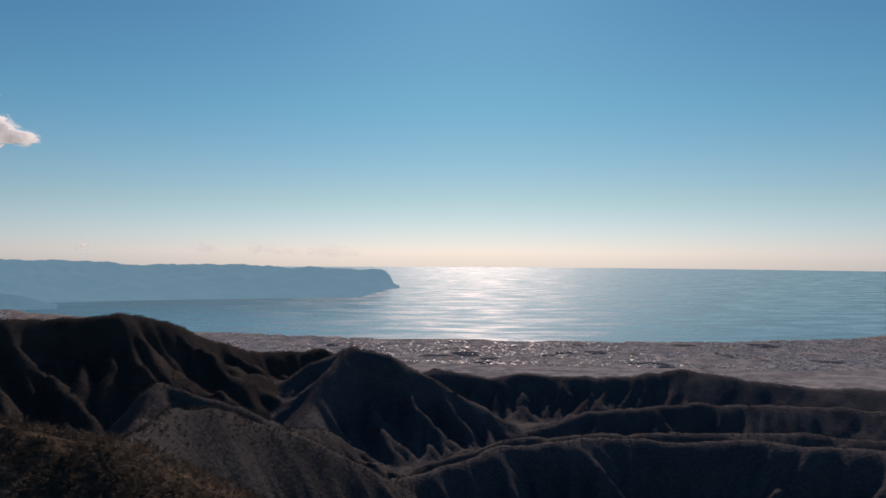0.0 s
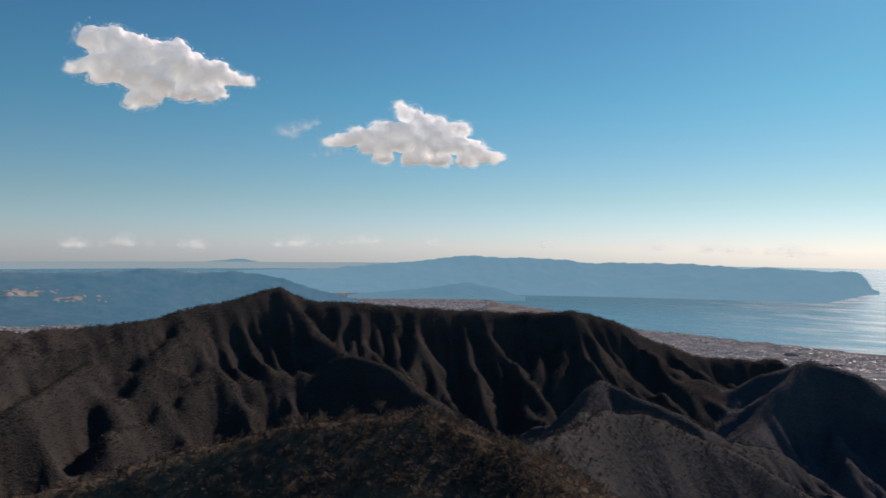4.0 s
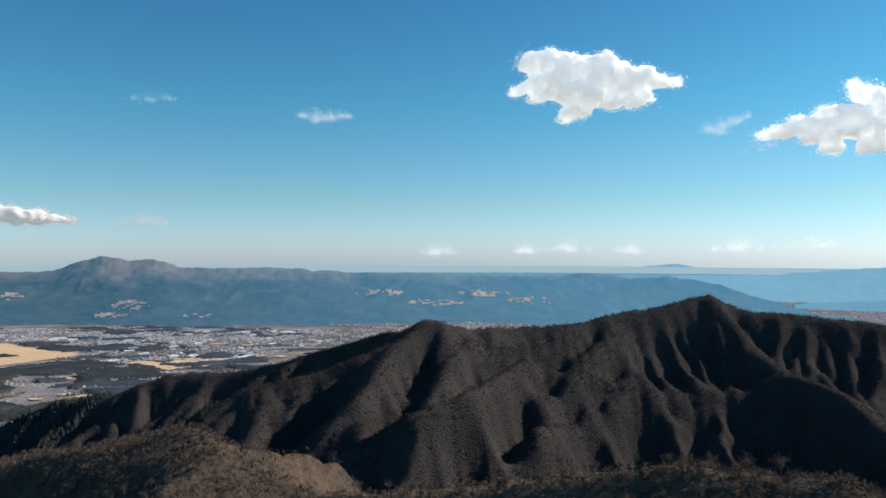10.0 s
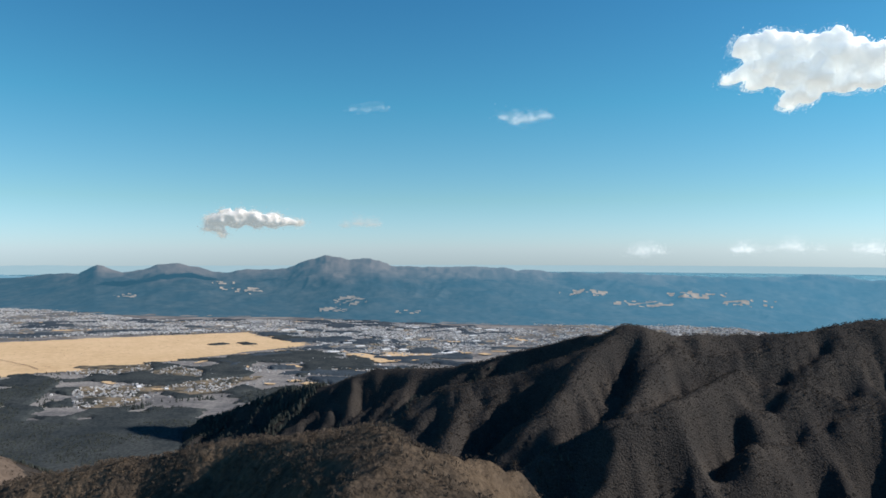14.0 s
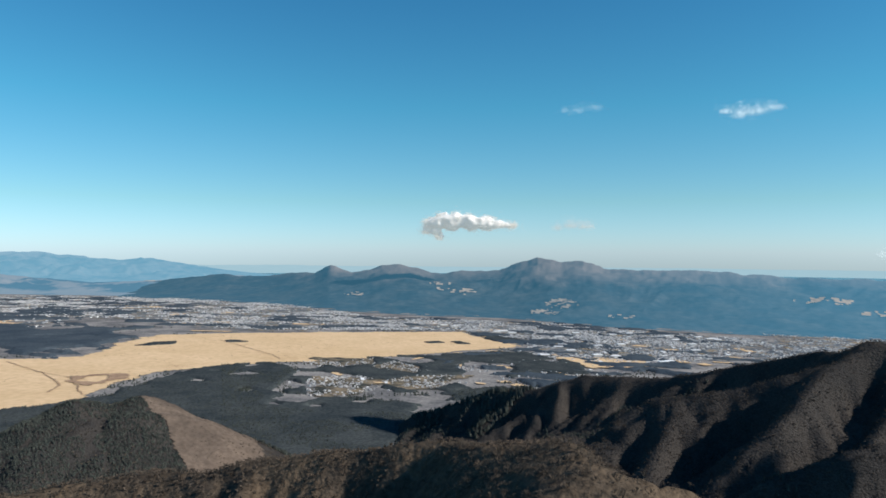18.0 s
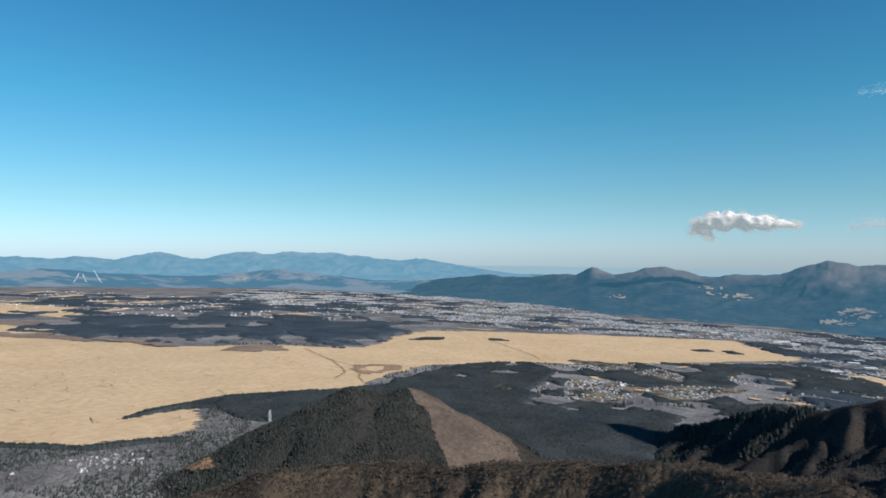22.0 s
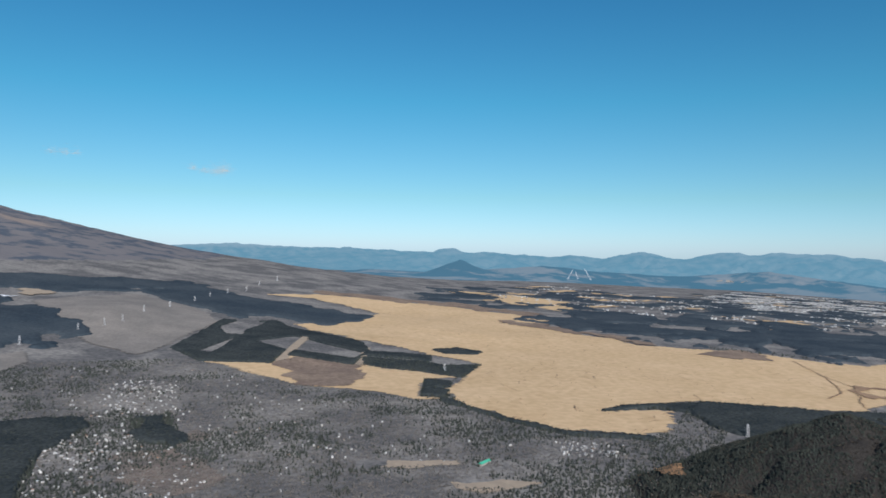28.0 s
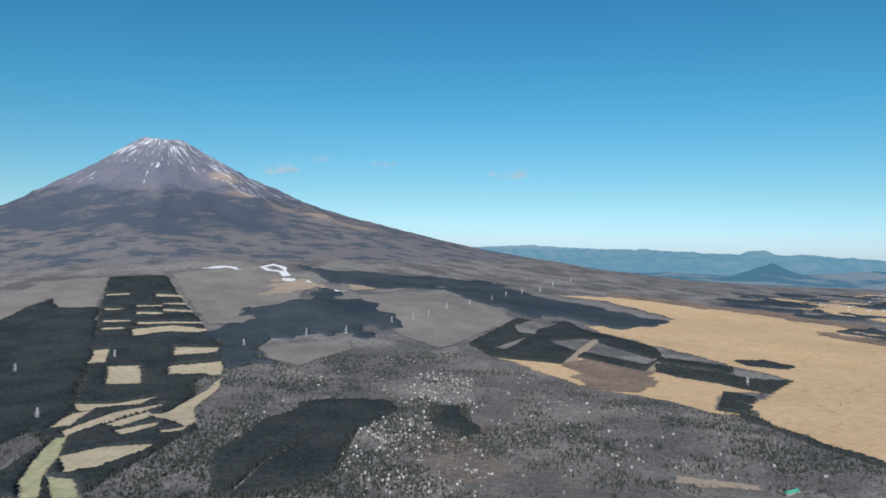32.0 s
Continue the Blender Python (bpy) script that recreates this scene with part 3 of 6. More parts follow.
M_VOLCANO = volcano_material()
M_CLOUD = mat("cloud", (0.86, 0.86, 0.86), None, rough=1.0, spec=0.0)
M_WISP = bpy.data.materials.new("cloud vapour")
M_WISP.use_nodes = True
wt = M_WISP.node_tree
wt.nodes.remove(wt.nodes["Principled BSDF"])
gauze, bright, both = wt.nodes.new("ShaderNodeBsdfTranslucent"), wt.nodes.new("ShaderNodeBsdfDiffuse"), wt.nodes.new("ShaderNodeAddShader")
gauze.inputs["Color"].default_value, bright.inputs["Color"].default_value = (0.40, 0.40, 0.40, 1), (0.40, 0.40, 0.40, 1)
wt.links.new(gauze.outputs[0], both.inputs[0])
wt.links.new(bright.outputs[0], both.inputs[1])
cloud_glow, sum_up = wt.nodes.new("ShaderNodeEmission"), wt.nodes.new("ShaderNodeAddShader")  # emission stands in for daylight scattered inside the cloud
cloud_glow.inputs["Color"].default_value, cloud_glow.inputs["Strength"].default_value = (0.90, 1.0, 0.97, 1), 0.35
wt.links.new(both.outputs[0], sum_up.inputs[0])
wt.links.new(cloud_glow.outputs[0], sum_up.inputs[1])
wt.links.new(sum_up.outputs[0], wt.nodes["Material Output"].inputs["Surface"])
p = M_CLOUD.node_tree.nodes["Principled BSDF"]
p.inputs["Subsurface Weight"].default_value, p.inputs["Subsurface Scale"].default_value = 1.0, 3.0
p.inputs["Subsurface Radius"].default_value = (1.0, 1.0, 1.0)
# the core emits as well, in place of light scattered within it
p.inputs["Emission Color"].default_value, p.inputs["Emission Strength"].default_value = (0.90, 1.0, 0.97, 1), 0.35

M_CLOUD_LOW, M_WISP_LOW = M_CLOUD.copy(), M_WISP.copy()
# low clouds: a greyer colour and a weaker stand-in glow
low = M_CLOUD_LOW.node_tree.nodes["Principled BSDF"].inputs
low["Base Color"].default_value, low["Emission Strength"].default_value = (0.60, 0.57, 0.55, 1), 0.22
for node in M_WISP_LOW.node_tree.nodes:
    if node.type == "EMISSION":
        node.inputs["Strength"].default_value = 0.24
    elif node.type in ("BSDF_TRANSLUCENT", "BSDF_DIFFUSE"):
        node.inputs["Color"].default_value = (0.27, 0.26, 0.25, 1)

# ---------------------------------------------------------------- ground: one sheet in rings
angles = np.r_[np.arange(-36, 222, 0.25), np.arange(222, 324, 2.0)]
radii = np.r_[0.02, 1.0, 2.0, 3.0, 4.0 * 1.035 ** np.arange(0, 66), 39.4 * 1.0085 ** np.arange(0, 211), 235 * 1.0175 ** np.arange(0, 159)]
A, R = np.meshgrid(np.radians(angles), radii, indexing="ij")
GX, GY = -R * np.sin(A), R * np.cos(A)
GZ, GG = land(GX, GY)
na, nr = A.shape
verts = np.c_[GX.ravel(), GY.ravel(), GZ.ravel()]
i, j = np.meshgrid(np.arange(na), np.arange(nr - 1), indexing="ij")
i2 = (i + 1) % na
quads = np.stack([i * nr + j, i * nr + j + 1, i2 * nr + j + 1, i2 * nr + j], -1).reshape(-1, 4)
label_of = GG.ravel()[quads].max(1)
LAND_LABELS = {
    "ground": "wooded winter plain falling towards the coast",
    "mountain": "steep brown mountain ridge with bare winter woods",
    "rocky_peak": "dark pointed wooded peak before the coast",
    "low_ridge": "low dark wooded ridges above the coastal plain",
    "wooded_spur": "dark wooded spur with a sharp knob",
    "near_hill": "brown rounded hill under bare winter trees",
    "volcano": "great volcano cone with streaks of snow",
    "cone_hill": "small cone-shaped hill half planted with conifers",
}
for g, name in enumerate(GROUPS):
    mine = quads[label_of == g]
    used, back = np.unique(mine, return_inverse=True)
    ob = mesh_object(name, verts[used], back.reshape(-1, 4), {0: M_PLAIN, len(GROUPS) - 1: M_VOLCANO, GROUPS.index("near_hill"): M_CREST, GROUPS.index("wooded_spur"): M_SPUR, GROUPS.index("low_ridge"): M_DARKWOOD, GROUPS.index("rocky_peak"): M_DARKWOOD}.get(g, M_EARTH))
    tagged(ob, LAND_LABELS[name], "ground" if g == 0 else "mountain", kind="structure")

# the sea, a disc to the horizon
ring = np.arange(0, 360, 1.5)
rads = np.r_[0.0, 500 * 1.12 ** np.arange(0, 18), 3800.0]
rads = rads[rads <= 3800]
SA, SR = np.meshgrid(np.radians(ring), rads[1:], indexing="ij")
sv = np.c_[(-SR * np.sin(SA)).ravel(), (SR * np.cos(SA)).ravel(), np.zeros(SA.size)]
n_s = SA.shape[1]
i, j = np.meshgrid(np.arange(len(ring)), np.arange(n_s - 1), indexing="ij")
i2 = (i + 1) % len(ring)
sq = np.stack([i * n_s + j, i * n_s + j + 1, i2 * n_s + j + 1, i2 * n_s + j], -1).reshape(-1, 4)
tagged(mesh_object("water", sv, sq, M_SEA), "calm blue sea glittering under the low sun", "sea", kind="structure")

# ---------------------------------------------------------------- far ranges


def far_range(name, label, crest, near, deep, ref, foot, material, gully=0.35, size=60, seed=0, step=0.08, sea=False, bow=1.25):
    """A range from its foot to its crest and down behind; crest heights hold at the distance ref."""
    az = np.arange(min(c[0] for c in crest), max(c[0] for c in crest) + step, step)
    crest = sorted(crest)
    d_near = np.interp(az, [q[0] for q in near], [q[1] for q in near])[:, None]
    d_crest, d_far = d_near + deep, d_near + 1.6 * deep
    top = np.interp(az, [c[0] for c in crest], [c[1] for c in crest]) * d_crest[:, 0] / ref
    top = top + ref * (0.0006 + 0.0013 * rough(az * 1.0, az * 0 + seed, 1.7, 5, seed + 70)) * np.clip((top - top.min()) / 30, 0, 1)
    v = np.r_[np.linspace(0, 1, 58), np.linspace(1, 2, 8)[1:]]
    Z, V = np.meshgrid(az, v, indexing="ij")
    wide = np.convolve(np.pad(top, 16, mode="edge"), np.ones(33) / 33, "valid")
    T = top[:, None] * V.clip(0, 1) ** 5 + wide[:, None] * (1 - V.clip(0, 1) ** 5)
    D = np.where(V < 1, d_near + (d_crest - d_near) * V, d_crest + (d_far - d_crest) * (V - 1))
    x, y = -D * np.sin(np.radians(Z)), D * np.cos(np.radians(Z))
    shape = np.where(V < 1, V**bow, 1 - np.clip(V - 1, 0, 1) ** 1.2)
    flat = foot if sea else np.maximum(base_height(x, y), -80.0)
    along = np.radians(Z) * ref + 0.3 * size * rough(x, y, size, 2, seed + 8)
    spurs = ridged(along + 0.5 * (D - d_crest), (D - d_crest) * 0.7 + 400, size * 0.6, 4, seed)
    worn = gully * 2.2 * shape * (1 - shape) ** 0.9 * spurs * np.clip((T - flat) / 30, 0.15, 1.6) * 9
    small = 0.03 * (T - flat) * rough(x, y, size / 5, 3, seed + 5)
    z = flat + (T - flat) * shape + worn + small * (V > 0.05)
    z = np.where(V <= 0, flat - 4, z)
    n_v = len(v)
    vs = np.c_[x.ravel(), y.ravel(), z.ravel() + EYE]
    i, j = np.meshgrid(np.arange(len(az) - 1), np.arange(n_v - 1), indexing="ij")
    q = np.stack([i * n_v + j, i * n_v + j + 1, (i + 1) * n_v + j + 1, (i + 1) * n_v + j], -1).reshape(-1, 4)
    tagged(mesh_object(name, vs, q, material), label, "mountain range", kind="structure")
    return vs, q, Z.ravel(), np.degrees(np.arctan2(z, D)).ravel(), V.ravel()


def range_patch(rng_data, name, label, az, el, w, h, material, limit, seed, category="golf course"):
    """Clearings that lie on a far range, round a heading and an elevation."""
    vs, q, Z, E, V = rng_data
    mz, me = Z[q].mean(1), E[q].mean(1)
    mx, my = vs[q][:, :, 0].mean(1), vs[q][:, :, 1].mean(1)
    take = (((mz - az) / w) ** 2 + ((me - el) / h) ** 2 < 1) & (V[q].max(1) < 0.98) & (grain(mx, my, 4, seed) + 0.6 * grain(mx, my, 10, seed + 1) > limit)
    if not take.any():
        return
    used, back = np.unique(q[take], return_inverse=True)
    tagged(mesh_object(name, vs[used] + np.array([0, 0, 0.7]), back.reshape(-1, 4), material), label, category, kind="structure")


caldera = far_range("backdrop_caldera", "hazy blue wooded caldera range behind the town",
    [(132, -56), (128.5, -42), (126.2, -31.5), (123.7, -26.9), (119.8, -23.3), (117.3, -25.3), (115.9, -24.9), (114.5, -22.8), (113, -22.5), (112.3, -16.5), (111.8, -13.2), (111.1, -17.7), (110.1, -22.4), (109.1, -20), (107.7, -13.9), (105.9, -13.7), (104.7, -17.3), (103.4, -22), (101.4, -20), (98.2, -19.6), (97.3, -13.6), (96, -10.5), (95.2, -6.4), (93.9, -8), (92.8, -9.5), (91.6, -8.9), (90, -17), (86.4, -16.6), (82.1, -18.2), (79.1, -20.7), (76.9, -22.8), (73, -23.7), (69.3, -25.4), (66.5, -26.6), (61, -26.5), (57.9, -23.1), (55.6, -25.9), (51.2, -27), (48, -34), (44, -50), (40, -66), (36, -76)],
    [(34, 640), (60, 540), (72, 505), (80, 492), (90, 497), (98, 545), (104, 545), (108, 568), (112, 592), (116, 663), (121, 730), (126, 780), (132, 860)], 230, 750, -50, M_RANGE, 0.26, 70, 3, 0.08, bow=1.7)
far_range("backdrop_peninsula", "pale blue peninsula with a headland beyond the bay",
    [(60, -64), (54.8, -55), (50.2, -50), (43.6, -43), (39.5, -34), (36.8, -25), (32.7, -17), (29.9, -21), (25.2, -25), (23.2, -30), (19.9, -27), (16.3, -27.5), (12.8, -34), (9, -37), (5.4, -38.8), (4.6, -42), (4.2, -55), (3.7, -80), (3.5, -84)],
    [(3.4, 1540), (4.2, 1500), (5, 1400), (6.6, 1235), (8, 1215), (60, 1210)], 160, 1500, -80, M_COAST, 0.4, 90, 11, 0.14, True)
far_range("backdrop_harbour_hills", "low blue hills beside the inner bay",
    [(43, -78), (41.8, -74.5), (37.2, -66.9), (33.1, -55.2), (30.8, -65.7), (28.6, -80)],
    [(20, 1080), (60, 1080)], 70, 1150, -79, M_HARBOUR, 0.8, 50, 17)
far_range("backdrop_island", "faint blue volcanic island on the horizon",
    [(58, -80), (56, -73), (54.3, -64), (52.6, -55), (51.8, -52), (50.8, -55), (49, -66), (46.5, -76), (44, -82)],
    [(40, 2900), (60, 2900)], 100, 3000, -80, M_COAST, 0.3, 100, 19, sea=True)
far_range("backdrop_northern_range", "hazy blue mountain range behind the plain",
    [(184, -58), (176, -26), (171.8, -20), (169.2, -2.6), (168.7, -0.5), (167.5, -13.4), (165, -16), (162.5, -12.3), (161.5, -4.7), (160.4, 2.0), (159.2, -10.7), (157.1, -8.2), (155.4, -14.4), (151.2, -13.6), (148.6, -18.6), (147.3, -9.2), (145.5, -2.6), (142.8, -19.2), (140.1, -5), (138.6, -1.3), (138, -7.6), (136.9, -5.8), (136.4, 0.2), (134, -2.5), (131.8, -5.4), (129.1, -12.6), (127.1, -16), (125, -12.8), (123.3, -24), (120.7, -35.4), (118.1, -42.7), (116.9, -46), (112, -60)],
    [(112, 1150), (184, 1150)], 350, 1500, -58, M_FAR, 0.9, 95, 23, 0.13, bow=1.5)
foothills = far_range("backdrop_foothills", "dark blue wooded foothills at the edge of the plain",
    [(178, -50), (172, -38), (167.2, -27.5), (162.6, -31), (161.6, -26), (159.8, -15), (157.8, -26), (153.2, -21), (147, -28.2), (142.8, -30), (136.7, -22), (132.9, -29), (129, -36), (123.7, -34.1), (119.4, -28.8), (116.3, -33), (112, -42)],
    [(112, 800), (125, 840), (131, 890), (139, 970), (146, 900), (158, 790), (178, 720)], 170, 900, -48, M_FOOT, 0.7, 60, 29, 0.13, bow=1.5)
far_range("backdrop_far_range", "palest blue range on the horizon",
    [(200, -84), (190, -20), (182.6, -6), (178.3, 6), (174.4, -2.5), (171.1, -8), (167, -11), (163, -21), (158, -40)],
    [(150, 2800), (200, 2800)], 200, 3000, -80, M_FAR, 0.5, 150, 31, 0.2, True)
# low hills, continued as a glowing band in place of haze over the sea
far_range("backdrop_hills_and_haze", "palest low hills and glowing haze band on the horizon", [(40, -64), (52, -60), (64, -59), (76, -60), (90, -59), (100, -60), (112, -57), (116, -52), (121, -55), (126, -48), (131, -51), (138, -60)],
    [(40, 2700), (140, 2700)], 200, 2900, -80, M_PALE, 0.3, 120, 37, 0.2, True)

# ---------------------------------------------------------------- fields, meadows and plantations on the plain
M_GRASS = mat("dry winter grass", (0.61, 0.434, 0.257), (0.70, 0.508, 0.317), 0.045, bump=0.2, fine=(0.84, 0.82, 0.80), fine_scale=0.5, soft=0.2)
M_FAIRWAY = mat("pale winter turf", (0.50, 0.415, 0.29), (0.58, 0.49, 0.36), 0.3, bump=0.1, fine=(0.8, 0.8, 0.75), fine_scale=0.9)
M_GREY = mat("grey leafless scrub", (0.235, 0.218, 0.203), (0.295, 0.270, 0.248), 0.08, bump=0.4, fine=(0.75, 0.75, 0.75), fine_scale=1.6)
M_BROWN = mat("rusty brown cut slope", (0.105, 0.083, 0.068), (0.158, 0.123, 0.098), 0.15, bump=0.4, fine=(0.7, 0.7, 0.7), fine_scale=1.4)
M_RUST = mat("reddish dry grass", (0.30, 0.20, 0.14), (0.42, 0.29, 0.19), 0.12, bump=0.3, fine=(0.75, 0.75, 0.75), fine_scale=1.2)
M_HEATH = mat("purple-brown heath", (0.23, 0.175, 0.145), (0.32, 0.245, 0.19), 0.12, bump=0.3, fine=(0.7, 0.7, 0.7), fine_scale=1.0)
M_SNOW = mat("snow run", (0.8, 0.82, 0.85), (0.7, 0.72, 0.75), 0.4, bump=0.1, fine_scale=1.0)
M_SOIL = mat("bare orange soil", (0.42, 0.24, 0.13), (0.33, 0.19, 0.11), 0.5, bump=0.3, fine_scale=2.0)
M_TRACK = mat("dusty track", (0.42, 0.34, 0.26), (0.34, 0.28, 0.22), 0.5, fine_scale=2.0)
M_CONIFER = mat("dark conifer plantation", (0.042, 0.052, 0.057), (0.070, 0.079, 0.080), 0.09, bump=0.3, fine=(0.5, 0.54, 0.56), fine_scale=1.5)
# haze over distant conifers is put into this bluish base colour
M_HAZED_WOOD = mat("far conifer woods tinted blue for haze", (0.048, 0.066, 0.084), (0.074, 0.092, 0.108), 0.05, bump=0.2, fine=(0.7, 0.72, 0.74), fine_scale=1.2)
M_PLOTS = mat("fields and yards of the towns", (0.120, 0.140, 0.160), (0.30, 0.295, 0.28), 0.16, fine=(0.5, 0.52, 0.54), fine_scale=0.4, soft=0.04, bump=0.2, third=(0.28, 0.22, 0.15))


def inside(px, py, poly):
    hit = np.zeros(px.shape, bool)
    x0, y0 = poly[-1]
    for x1, y1 in poly:
        cross = (y0 > py) != (y1 > py)
        with np.errstate(divide="ignore", invalid="ignore"):
            hit ^= cross & (px < (x1 - x0) * (py - y0) / (y1 - y0) + x0)
        x0, y0 = x1, y1
    return hit


def cover(name, label, poly, material, cell, lift=0.12, canopy=0.0, holes=(), seed=0, category="field", wander=1.0, kind="structure", gaps=9.0, plain=False):
    """A sheet of ground cover laid over the land inside an outline; a canopy stands up as uneven treetops."""
    xs, ys = [p[0] for p in poly], [p[1] for p in poly]
    nx, ny = int((max(xs) - min(xs)) / cell) + 5, int((max(ys) - min(ys)) / cell) + 5
    gx, gy = np.meshgrid(min(xs) - 2 * cell + cell * np.arange(nx), min(ys) - 2 * cell + cell * np.arange(ny), indexing="ij")
    jx, jy = gx + cell * 0.36 * lattice(np.arange(gx.size), 0, seed + 1).reshape(gx.shape), gy + cell * 0.36 * lattice(np.arange(gx.size), 1, seed + 2).reshape(gx.shape)
    cx, cy = gx[:-1, :-1] + cell / 2, gy[:-1, :-1] + cell / 2
    wx, wy = cx + wander * rough(cx, cy, 9, 3, 70 + seed), cy + wander * rough(cx, cy, 9, 3, 90 + seed)
    take = inside(wx, wy, poly)
    for hole in holes:
        take &= ~inside(cx, cy, hole)
    take &= rough(cx, cy, 20, 4, 130 + seed) < gaps
    z, g = land(jx, jy)
    if plain:
        take &= g[:-1, :-1] == 0
    if not take.any():
        return None
    z = z + lift
    if canopy:
        full = np.zeros(gx.shape)
        for a in (0, 1):
            for c in (0, 1):
                full[a:a + nx - 1, c:c + ny - 1] += take
        tops = canopy * (0.85 + 0.3 * np.abs(lattice(np.arange(gx.size), 5, seed + 3)).reshape(gx.shape))
        z = z + np.where(full >= 4, tops, -0.1)
    idx = np.arange(gx.size).reshape(gx.shape)
    q = np.stack([idx[:-1, :-1], idx[1:, :-1], idx[1:, 1:], idx[:-1, 1:]], -1)[take]
    used, back = np.unique(q, return_inverse=True)
    vs = np.c_[jx.ravel(), jy.ravel(), z.ravel()][used]
    ob = mesh_object(name, vs, back.reshape(-1, 4), material)
    return tagged(ob, label, category, kind="stuff" if canopy else kind)


WOODS = []


def wood(label, poly, cell=0.62, canopy=0.62, holes=(), seed=0, wander=1.2, gaps=9.0, growth=None):
    WOODS.append((poly, holes))
    return cover("plantation", label, poly, growth or M_CONIFER, cell, 0.05, canopy, holes, seed, "woodland", wander, gaps=gaps, plain=True)


GRASSLAND = [(-34, -374), (-60, -373), (-85, -333), (-71, -310), (-39, -293), (-60, -248), (-75.5, -223), (-86.5, -206), (-62.5, -170), (-62, -155), (-67, -140), (-74.5, -128), (-90, -121), (-96, -123.5), (-111.5, -138), (-90, -142), (-99, -146), (-121, -145), (-146, -134), (-160, -130), (-183, -139), (-202, -139), (-227, -127), (-243, -116), (-261, -99), (-290, -82), (-319, -62), (-356, -37), (-387, -67), (-415, -82), (-371, -147), (-341, -181), (-302, -209), (-267, -200), (-224, -184), (-214, -190), (-204, -205), (-185, -222), (-164, -235), (-164, -256), (-150, -300), (-135, -307), (-173, -306), (-163, -335), (-125, -380), (-63, -392)]
cover("grassland", "wide tan plain of dry winter grass", GRASSLAND, M_GRASS, 1.3, 0.16, seed=1, category="grassland", wander=2.0)
cover("grassland", "tan strip of dry grass beside the plantations",
    [(-4, -214), (-23, -208), (-28, -219), (-46, -204), (-49, -205), (-71, -184), (-61, -182), (-54, -163), (-59, -160), (-54, -159), (-43, -172), (-30, -181), (-21, -192)], M_GRASS, 0.8, 0.14, seed=2, category="grassland")
cover("grassland", "distant tan clearing in the plain", [(-170, -447), (-224, -495), (-236, -461), (-239, -410), (-204, -362), (-194, -385), (-181, -414)], M_GRASS, 2.0, 0.2, seed=3, category="grassland", wander=6)
cover("scrub", "grey leafless scrub on the volcano's lower slope", [(151, -324), (120, -362), (87, -337), (73, -257), (93, -258), (78, -235), (94, -231)], M_GREY, 1.2, 0.2, seed=4, category="scrub")
cover("scrub", "grey smooth grassy rise", [(59, -307), (24, -344), (-4, -301), (-9, -283), (5.5, -241), (13, -222), (31, -243)], M_GREY, 1.2, 0.2, seed=5, category="scrub")
cover("scrub", "small grey clearing of scrub", [(67, -205), (44, -225), (40, -212), (48, -187), (60, -193)], M_GREY, 0.8, 0.2, seed=6, category="scrub")
cover("scrub", "grey open slope between plantations", [(150, -200), (194, -265), (197, -297), (177, -315), (144, -251), (159, -249), (173, -265)], M_GREY, 1.2, 0.2, seed=7, category="scrub")
cover("cut_slope", "rusty brown cleared flank of the cone hill", [(-104, -76), (-99.5, -71), (-97, -66), (-93.5, -59), (-90, -54), (-102, -50), (-112, -56), (-112, -68)], M_BROWN, 0.4, 0.18, wander=2.6, seed=8, category="clearing")
cover("cut_slope", "reddish dry strip beside the plantations", [(-25, -207), (-36, -219), (-48, -198), (-40, -179), (-29, -181), (-24, -193)], M_HEATH, 0.5, 0.24, seed=9, wander=3.0, gaps=0.35, category="clearing")
cover("bare_ground", "patch of bare orange soil", [(-78.6, -103), (-77, -95), (-74, -89), (-73, -93), (-75, -100)], M_SOIL, 0.4, 0.3, seed=10, category="clearing", wander=0.4)
cover("ski_run", "white strip of snow on the volcano's slope", [(145, -342), (136, -349), (121, -348), (126, -343), (132, -344), (134, -340)], M_SNOW, 0.6, 0.35, seed=11, category="ski run", wander=2.2, gaps=0.5)
cover("ski_run", "white looped run of snow", [(119.5, -355), (117, -368), (109, -364), (100, -345), (103, -341), (107, -350), (114, -348)], M_SNOW, 0.5, 0.35, holes=([(117, -356), (115.5, -364), (111, -361), (106, -353), (112, -352)],), seed=12, category="ski run", wander=0.9)
cover("ski_run", "thin streaks of snow on the grassy rise", [(108, -338), (92, -318), (70, -310), (66, -318), (90, -335), (100, -345)], M_SNOW, 0.5, 0.4, seed=13, category="ski run", wander=3.0, gaps=-0.55)
cover("bare_ground", "pale bare ground below the snow runs", [(107, -328), (92, -340), (77, -323), (88, -314), (91, -292)], M_TRACK, 1.0, 0.24, seed=13, category="clearing", wander=6)
cover("quarry", "pale quarry floor on the slope", [(71, -333), (61, -342), (52, -333), (62, -318)], M_TRACK, 0.9, 0.4, seed=14, category="quarry", wander=3)
CLEARINGS_A = [
    [(97.3, -177), (89.9, -180), (79.8, -161.7), (87.2, -159.3)],
    [(90.3, -199.7), (77.1, -202.6), (75.3, -195.6), (86.0, -190.8)],
    [(82.7, -180.9), (70.3, -187.5), (65.1, -173.8), (78.4, -172.1)],
    [(111.6, -193.3), (107.0, -194.9), (99.9, -180.3), (103.4, -178.2)],
    [(112.4, -216.5), (103.1, -224.8), (90.4, -223.9), (88.9, -219.1), (100.2, -216.1), (107.1, -208.1)],
    [(125.9, -244.5), (116.2, -245.7), (113.7, -240.8), (122.7, -238.6)],
    [(119.8, -252.8), (109.9, -253.7), (107.6, -248.6), (116.7, -246.7)],
]
